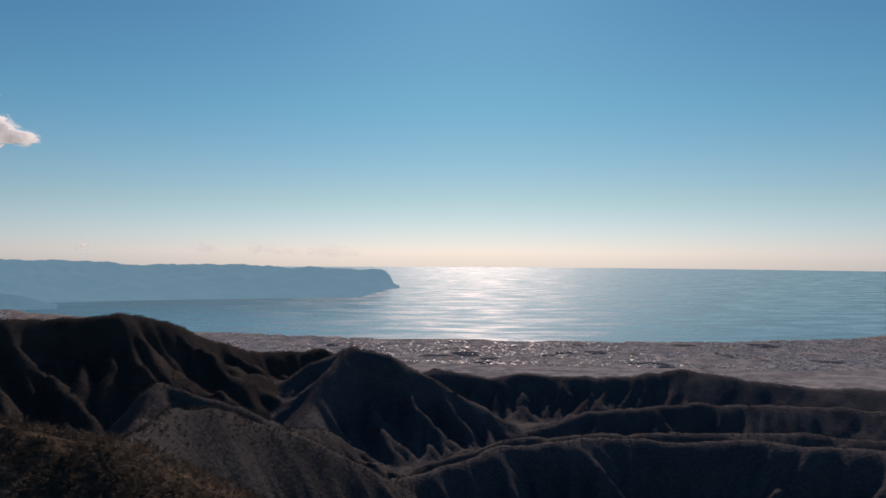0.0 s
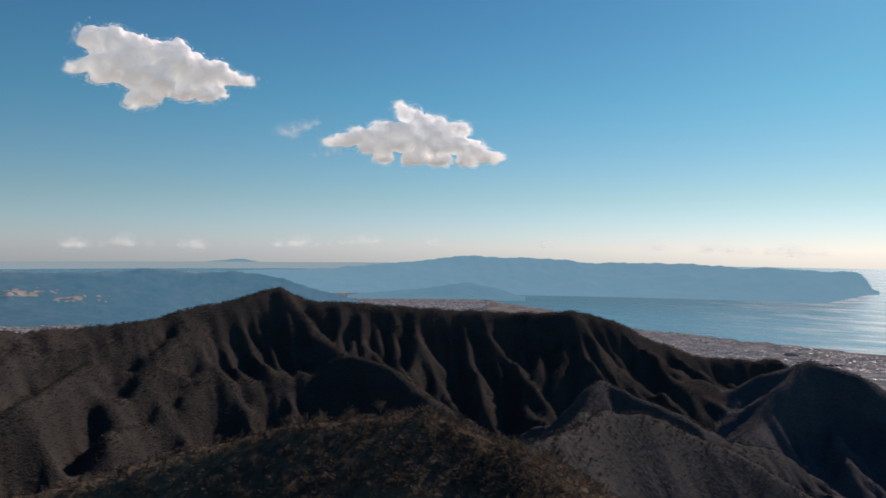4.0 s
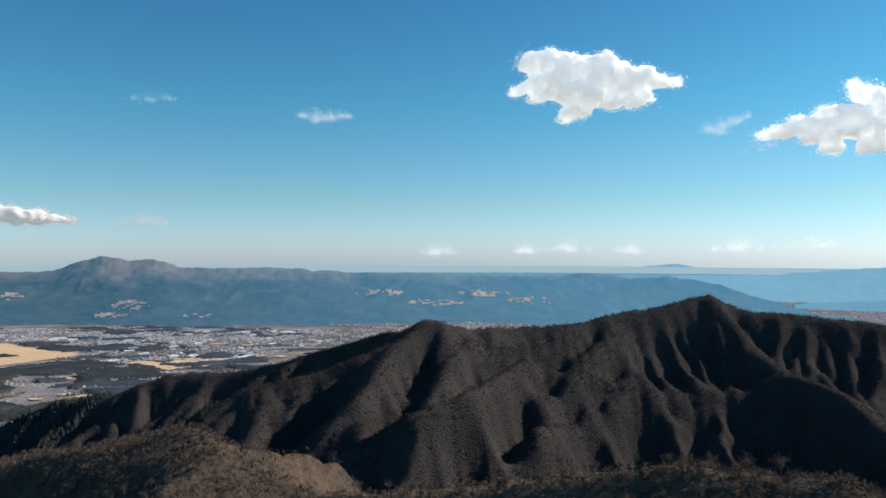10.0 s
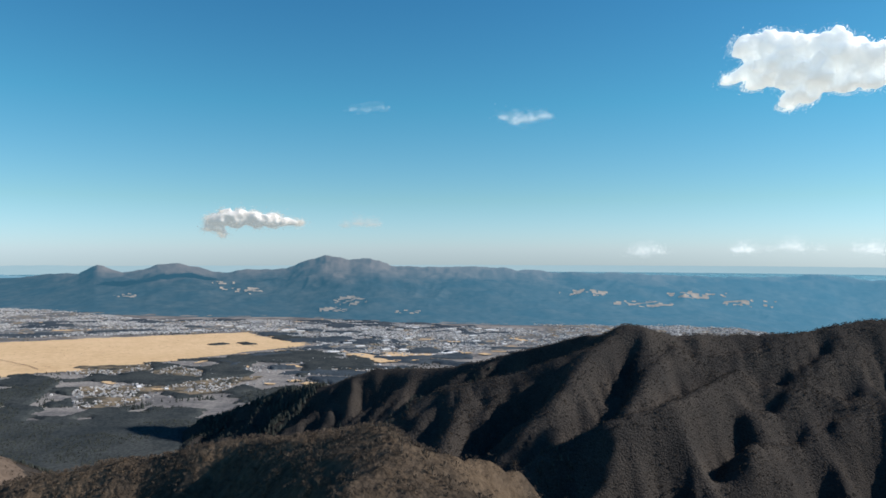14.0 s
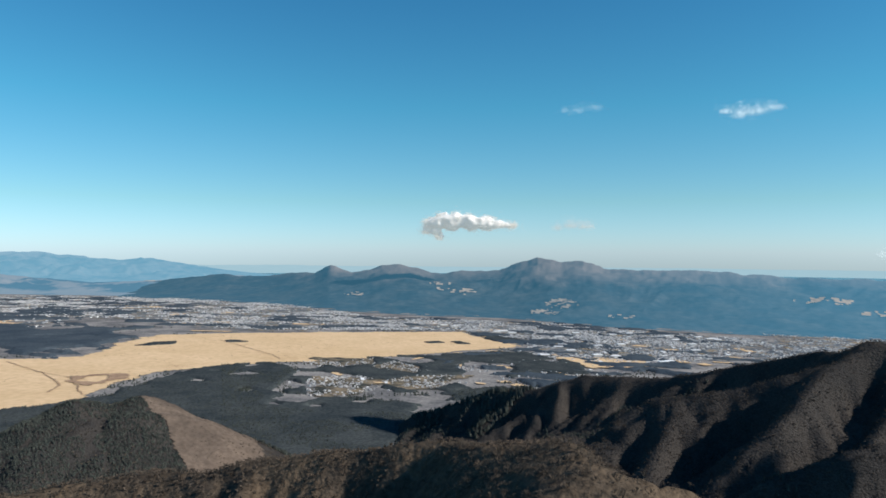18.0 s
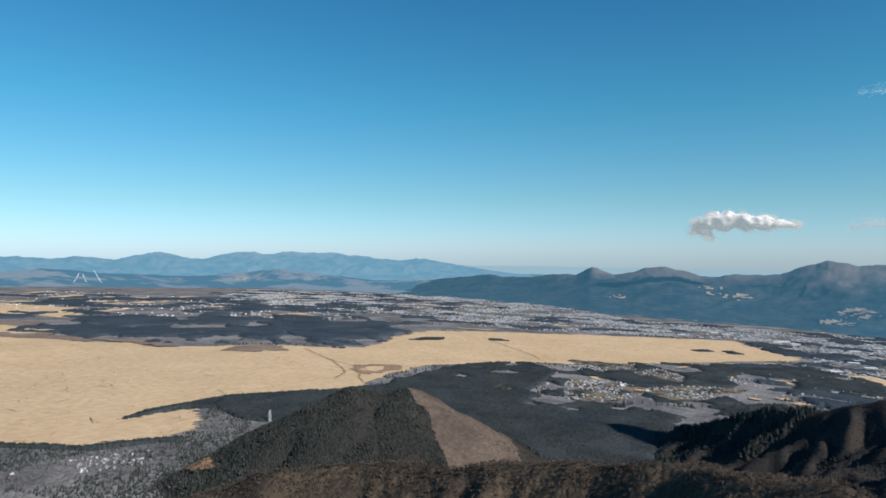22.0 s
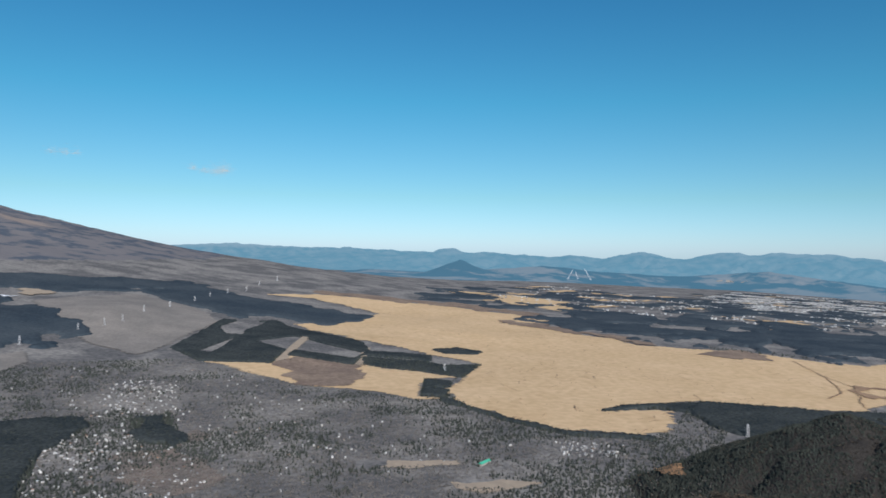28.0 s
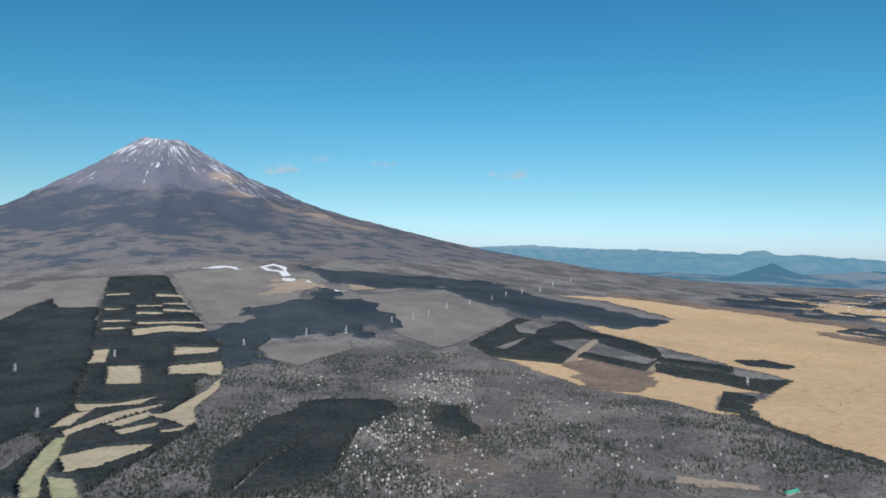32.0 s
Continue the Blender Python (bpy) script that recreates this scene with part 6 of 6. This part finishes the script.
def town(name, label, poly, count, lo, hi, seed, clump=40, bias=0.0, roofs=None, tilt=0.0):
    r = np.random.default_rng(seed)
    xs, ys = [p[0] for p in poly], [p[1] for p in poly]
    x, y = r.uniform(min(xs), max(xs), count * 4), r.uniform(min(ys), max(ys), count * 4)
    keep = inside(x, y, poly) & ~inside(x, y, GRASSLAND) & (rough(x, y, clump, 3, seed) + r.normal(0, 0.4, len(x)) > bias)
    x, y = x[keep][:count], y[keep][:count]
    z, _ = land(x, y)
    l, w, h = r.uniform(lo, hi, len(x)), r.uniform(lo, hi, len(x)) * 0.7, r.uniform(0.3, 0.75, len(x)) * np.minimum(1, 2 * lo)
    a = r.choice([0.3, 1.87], len(x)) + r.normal(0, 0.15, len(x))
    c, s = np.cos(a), np.sin(a)
    tx, ty = r.normal(0, tilt, len(x)), r.normal(0, tilt, len(x))
    vs = []
    for sx, sy, sz in ((-1, -1, 0), (1, -1, 0), (1, 1, 0), (-1, 1, 0), (-1, -1, 1), (1, -1, 1), (1, 1, 1), (-1, 1, 1)):
        vs.append(np.stack([x + sx * l / 2 * c - sy * w / 2 * s, y + sx * l / 2 * s + sy * w / 2 * c, z + np.where(sz, h + 0.15 + sx * tx * l + sy * ty * w, -0.3)], -1))
    vs = np.stack(vs, 1).reshape(-1, 3)
    f = np.array([[4, 5, 6, 7], [0, 1, 5, 4], [1, 2, 6, 5], [2, 3, 7, 6], [3, 0, 4, 7]])
    fs = (f[None] + 8 * np.arange(len(x))[:, None, None]).reshape(-1, 4)
    return tagged(mesh_object(name, vs, fs, roofs or M_BLOCK, smooth=False), label, "town", kind="stuff")


town("town_houses", "dense pale houses of a distant town", TOWNS["town_a"], 18000, 0.4, 1.3, 301, 20, 0.2)
town("town_houses", "pale houses and sheds of a valley town", TOWNS["town_b"], 14000, 0.4, 1.2, 302, 16, 0.15)
town("town_houses", "pale houses strung down the valley", TOWNS["town_c"], 5200, 0.4, 1.2, 308, 16, 0.1)
town("town_houses", "pale houses in clearings of the far woods", [(-178, -458), (-212, -383), (-251, -326), (-302, -243), (-240, -192), (-270, -205), (-341, -296), (-418, -353), (-459, -405), (-379, -449), (-330, -640)], 1700, 0.5, 1.4, 306, 12, 0.5)
for k, c in enumerate(HAMLETS):
    town("village_houses", "dense pale houses of a village in the woods", c, (270, 190, 90, 110)[k], 0.3, 0.7, 303 + 10 * k, 7, 0.0)
town("village_houses", "pale houses scattered in the village woods", TOWNS["village"], 420, 0.35, 0.8, 309, 10, 0.3)
town("villa_houses", "small pale holiday houses scattered in the woods", VILLAS[2], 150, 0.22, 0.38, 305, 16, 0.1)
for k, c in enumerate((VILLAS[0], VILLAS[1], VILLAS[3])):
    town("villa_houses", "close-set small pale holiday houses", c, (110, 130, 60)[k], 0.2, 0.38, 311 + k, 6, -0.2)
town("coast_houses", "pale houses along the coastal plain", TOWNS["coast"], 5000, 0.6, 1.7, 304, 30, -0.2, M_SHEET, 0.06)


town("coast_houses", "pale houses of a far town at the head of the bay", INLET, 2600, 1.2, 3.2, 307, 60, 0.0, M_SHEET, 0.05)


def factory(l, w, h, label):
    root = tagged(new("factory_building"), label, "factory", "factory halls in the valley")
    bm = bmesh.new()
    box(bm, -l / 2, l / 2, -w / 2, w / 2, -0.6, h)
    part("wall", bm, M_WALL, root)
    bm = bmesh.new()
    box(bm, -l / 2 - 0.05, l / 2 + 0.05, -w / 2 - 0.05, w / 2 + 0.05, h + 0.004, h + 0.12)
    part("roof", bm, M_ROOFS[0], root)
    return root


halls = [factory(8, 2.6, 0.7, "large white factory hall"), factory(3.6, 2, 0.6, "white flat-roofed factory hall")]
for n in range(62):
    poly = TOWNS["town_b"] if n % 9 else TOWNS["village"]
    while True:
        px, py = r.uniform(-470, -200), r.uniform(-110, 70)
        if inside(np.array([px]), np.array([py]), poly)[0]:
            break
    m = pose(px, py, float(land(np.array([px]), np.array([py]))[0][0]) + 0.2, 0, 0, 20 + 90 * (n % 2) + r.uniform(-8, 8)) @ Matrix.Scale(1.1 if poly is TOWNS["town_b"] else 0.45, 4)
    if n < 2:
        halls[n].matrix_basis = m
    else:
        copy_thing(halls[n % 2] if poly is TOWNS["town_b"] else halls[1], m)

# hall with a green roof below the cone hill
root = tagged(new("hall"), "long hall with a bright green metal roof", "building")
bm = bmesh.new()
box(bm, -1.4, 1.4, -0.4, 0.4, -0.3, 0.3)
part("wall", bm, M_WALL, root)
bm = bmesh.new()
gable(bm, 2.8, 0.8, 0.303, 0.6)
part("roof", bm, M_GREEN, root)
root.matrix_basis = pose(-50.4, -112.1, float(land(np.array([-50.4]), np.array([-112.1]))[0][0]), 0, 0, 35)


# ---------------------------------------------------------------- power pylons
def beam(a, b, thick):
    bm = bmesh.new()
    a, b = Vector(a), Vector(b)
    q = (b - a).to_track_quat("Z", "Y")
    ends = [[bm.verts.new(p + q @ Vector((sx * thick, sy * thick, 0))) for sx, sy in ((-1, -1), (1, -1), (1, 1), (-1, 1))] for p in (a, b)]
    for k in range(4):
        bm.faces.new((ends[0][k], ends[0][(k + 1) % 4], ends[1][(k + 1) % 4], ends[1][k]))
    bm.faces.new(ends[0][::-1])
    bm.faces.new(ends[1])
    return bm


def pylon():
    root = tagged(new("pylon"), "grey steel lattice power pylon", "pylon", "pylons of the power line")
    for sx in (-1, 1):
        for sy in (-1, 1):
            part("leg", beam((sx * 0.26, sy * 0.26, -0.1), (sx * 0.06, sy * 0.06, 2.7), 0.03), M_STEEL, root)
    for z, w in ((1.5, 0.5), (1.95, 0.42), (2.4, 0.34)):
        part("crossarm", beam((-w, 0, z), (w, 0, z), 0.03), M_STEEL, root)
    for k in range(4):
        s = (-1) ** k
        part("brace", beam((s * (0.25 - 0.05 * k), -0.2 + 0.03 * k, 0.1 + 0.6 * k), (-s * (0.2 - 0.04 * k), 0.2 - 0.04 * k, 0.7 + 0.55 * k), 0.018), M_STEEL, root)
    return root


first = pylon()
PYLONS = [(116, -167.6), (84.3, -130.5), (100, -185.3), (71, -205), (57.4, -224), (46.2, -232), (34.2, -253), (27.3, -260), (22.3, -266), (16.8, -283), (8.7, -304), (-0.4, -326), (-6.8, -345), (-15.1, -361), (-25, -380), (-34, -416), (-47, -448), (-69.8, -191), (-110.7, -117)]
for n, (px, py) in enumerate(PYLONS):
    m = pose(px, py, float(land(np.array([px]), np.array([py]))[0][0]), 0, 0, 40 + 7 * n)
    if n == 0:
        first.matrix_basis = m
    else:
        copy_thing(first, m)

# ---------------------------------------------------------------- clouds


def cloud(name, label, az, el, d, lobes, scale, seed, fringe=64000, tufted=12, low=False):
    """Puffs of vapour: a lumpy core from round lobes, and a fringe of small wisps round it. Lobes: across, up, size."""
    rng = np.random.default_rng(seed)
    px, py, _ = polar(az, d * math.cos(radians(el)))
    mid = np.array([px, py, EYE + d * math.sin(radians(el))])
    right = np.array([math.cos(radians(az)), math.sin(radians(az)), 0.0])
    ahead = np.array([-math.sin(radians(az)), math.cos(radians(az)), 0.0])
    up = np.array([0, 0, 1.0])
    bm = bmesh.new()
    bmesh.ops.create_icosphere(bm, subdivisions=3, radius=1.0)
    sv = np.array([v.co for v in bm.verts])
    sf = np.array([[v.index for v in f.verts] for f in bm.faces])
    bm.free()
    floor_w = min(w - 0.9 * s for _, w, s in lobes)
    vs, fs, n = [], [], 0
    for k, (u, w, s) in enumerate(lobes):
        tufts = [(u, 0.0, w, s * 1.02)]
        for _ in range(tufted if len(lobes) > 9 else 3):
            a, b = rng.uniform(0, 6.283), rng.uniform(-0.7, 1.2)
            tufts.append((u + 0.95 * s * math.cos(a) * math.cos(b), 0.8 * s * math.sin(a) * math.cos(b), w + 0.75 * s * math.sin(b), s * rng.uniform(0.25, 0.6)))
        for tu, ta, tw, ts in tufts:
            p = sv * np.array([ts * 1.15, ts, ts * 0.8]) + np.array([tu, ta, tw])
            q = p / 9.0
            bump = sum((grain(q[:, 0] * a + k, q[:, 2] * a + q[:, 1] * a * 0.7, 1.0, seed + a)) / a for a in (1, 2, 4))
            p = p + sv * (bump * ts * 0.42)[:, None]
            under = p[:, 2] < w - 0.45 * s
            p[:, 2] = np.where(under, w - 0.45 * s + 0.45 * (p[:, 2] - w + 0.45 * s), p[:, 2])
            vs.append(p)
            fs.append(sf + n)
            n += len(p)
    core = np.concatenate(vs)
    fsc = np.concatenate(fs)

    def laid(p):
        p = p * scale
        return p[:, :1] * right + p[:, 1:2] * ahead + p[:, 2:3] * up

    solid = len(lobes) > 9
    if solid:
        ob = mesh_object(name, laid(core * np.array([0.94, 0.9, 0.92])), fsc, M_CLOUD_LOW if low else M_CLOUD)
        melt = ob.modifiers.new("union", "REMESH")
        melt.mode, melt.voxel_size, melt.use_smooth_shade = "VOXEL", 2.1 * scale, True
        even = ob.modifiers.new("soften", "SMOOTH")
        even.factor, even.iterations = 0.5, 26 if low else 8
    else:
        ob = new(name)
    ob.location = mid
    pick = core[rng.integers(0, len(core), fringe)]
    if not solid:
        weight = np.array([q[2] ** 2 for q in lobes], float)
        which = rng.choice(len(lobes), fringe, p=weight / weight.sum())
        heart = np.array([(u, 0, w) for u, w, s in lobes])[which]
        spread = rng.normal(0, 1.0, (fringe, 3)) * np.array([0.85, 0.7, 0.7])
        spread[:, 2] = np.where(spread[:, 2] < 0, spread[:, 2] * 0.5, spread[:, 2])
        pick = heart + spread * np.array([s for _, _, s in lobes])[which][:, None]
    lump = 1.0 + 0.9 * grain(pick[:, 0], pick[:, 2] + pick[:, 1], 13.0, seed) + 0.6 * grain(pick[:, 0], pick[:, 2] - pick[:, 1], 5.0, seed + 1)
    pick = pick + rng.normal(0, 1, pick.shape) * np.array([5.6, 4.4, 4.2]) * (rng.uniform(0.0, 1.0, fringe) ** 2 * np.clip(lump, 0.1, 2.2))[:, None]
    size = rng.uniform(0.3, 0.75, fringe) * (1.0 if solid else 0.6)
    flakes = (pick[:, None, :] + rng.normal(0, 1.0, (fringe, 3, 3)) * size[:, None, None]).reshape(-1, 3)
    wf = np.arange(len(flakes)).reshape(-1, 3)
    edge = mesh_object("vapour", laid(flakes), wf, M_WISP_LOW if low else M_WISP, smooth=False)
    edge.parent = ob
    tagged(edge, "ragged white vapour with thin edges", kind="stuff")
    return tagged(ob, label, "cloud", group="clouds in the sky")


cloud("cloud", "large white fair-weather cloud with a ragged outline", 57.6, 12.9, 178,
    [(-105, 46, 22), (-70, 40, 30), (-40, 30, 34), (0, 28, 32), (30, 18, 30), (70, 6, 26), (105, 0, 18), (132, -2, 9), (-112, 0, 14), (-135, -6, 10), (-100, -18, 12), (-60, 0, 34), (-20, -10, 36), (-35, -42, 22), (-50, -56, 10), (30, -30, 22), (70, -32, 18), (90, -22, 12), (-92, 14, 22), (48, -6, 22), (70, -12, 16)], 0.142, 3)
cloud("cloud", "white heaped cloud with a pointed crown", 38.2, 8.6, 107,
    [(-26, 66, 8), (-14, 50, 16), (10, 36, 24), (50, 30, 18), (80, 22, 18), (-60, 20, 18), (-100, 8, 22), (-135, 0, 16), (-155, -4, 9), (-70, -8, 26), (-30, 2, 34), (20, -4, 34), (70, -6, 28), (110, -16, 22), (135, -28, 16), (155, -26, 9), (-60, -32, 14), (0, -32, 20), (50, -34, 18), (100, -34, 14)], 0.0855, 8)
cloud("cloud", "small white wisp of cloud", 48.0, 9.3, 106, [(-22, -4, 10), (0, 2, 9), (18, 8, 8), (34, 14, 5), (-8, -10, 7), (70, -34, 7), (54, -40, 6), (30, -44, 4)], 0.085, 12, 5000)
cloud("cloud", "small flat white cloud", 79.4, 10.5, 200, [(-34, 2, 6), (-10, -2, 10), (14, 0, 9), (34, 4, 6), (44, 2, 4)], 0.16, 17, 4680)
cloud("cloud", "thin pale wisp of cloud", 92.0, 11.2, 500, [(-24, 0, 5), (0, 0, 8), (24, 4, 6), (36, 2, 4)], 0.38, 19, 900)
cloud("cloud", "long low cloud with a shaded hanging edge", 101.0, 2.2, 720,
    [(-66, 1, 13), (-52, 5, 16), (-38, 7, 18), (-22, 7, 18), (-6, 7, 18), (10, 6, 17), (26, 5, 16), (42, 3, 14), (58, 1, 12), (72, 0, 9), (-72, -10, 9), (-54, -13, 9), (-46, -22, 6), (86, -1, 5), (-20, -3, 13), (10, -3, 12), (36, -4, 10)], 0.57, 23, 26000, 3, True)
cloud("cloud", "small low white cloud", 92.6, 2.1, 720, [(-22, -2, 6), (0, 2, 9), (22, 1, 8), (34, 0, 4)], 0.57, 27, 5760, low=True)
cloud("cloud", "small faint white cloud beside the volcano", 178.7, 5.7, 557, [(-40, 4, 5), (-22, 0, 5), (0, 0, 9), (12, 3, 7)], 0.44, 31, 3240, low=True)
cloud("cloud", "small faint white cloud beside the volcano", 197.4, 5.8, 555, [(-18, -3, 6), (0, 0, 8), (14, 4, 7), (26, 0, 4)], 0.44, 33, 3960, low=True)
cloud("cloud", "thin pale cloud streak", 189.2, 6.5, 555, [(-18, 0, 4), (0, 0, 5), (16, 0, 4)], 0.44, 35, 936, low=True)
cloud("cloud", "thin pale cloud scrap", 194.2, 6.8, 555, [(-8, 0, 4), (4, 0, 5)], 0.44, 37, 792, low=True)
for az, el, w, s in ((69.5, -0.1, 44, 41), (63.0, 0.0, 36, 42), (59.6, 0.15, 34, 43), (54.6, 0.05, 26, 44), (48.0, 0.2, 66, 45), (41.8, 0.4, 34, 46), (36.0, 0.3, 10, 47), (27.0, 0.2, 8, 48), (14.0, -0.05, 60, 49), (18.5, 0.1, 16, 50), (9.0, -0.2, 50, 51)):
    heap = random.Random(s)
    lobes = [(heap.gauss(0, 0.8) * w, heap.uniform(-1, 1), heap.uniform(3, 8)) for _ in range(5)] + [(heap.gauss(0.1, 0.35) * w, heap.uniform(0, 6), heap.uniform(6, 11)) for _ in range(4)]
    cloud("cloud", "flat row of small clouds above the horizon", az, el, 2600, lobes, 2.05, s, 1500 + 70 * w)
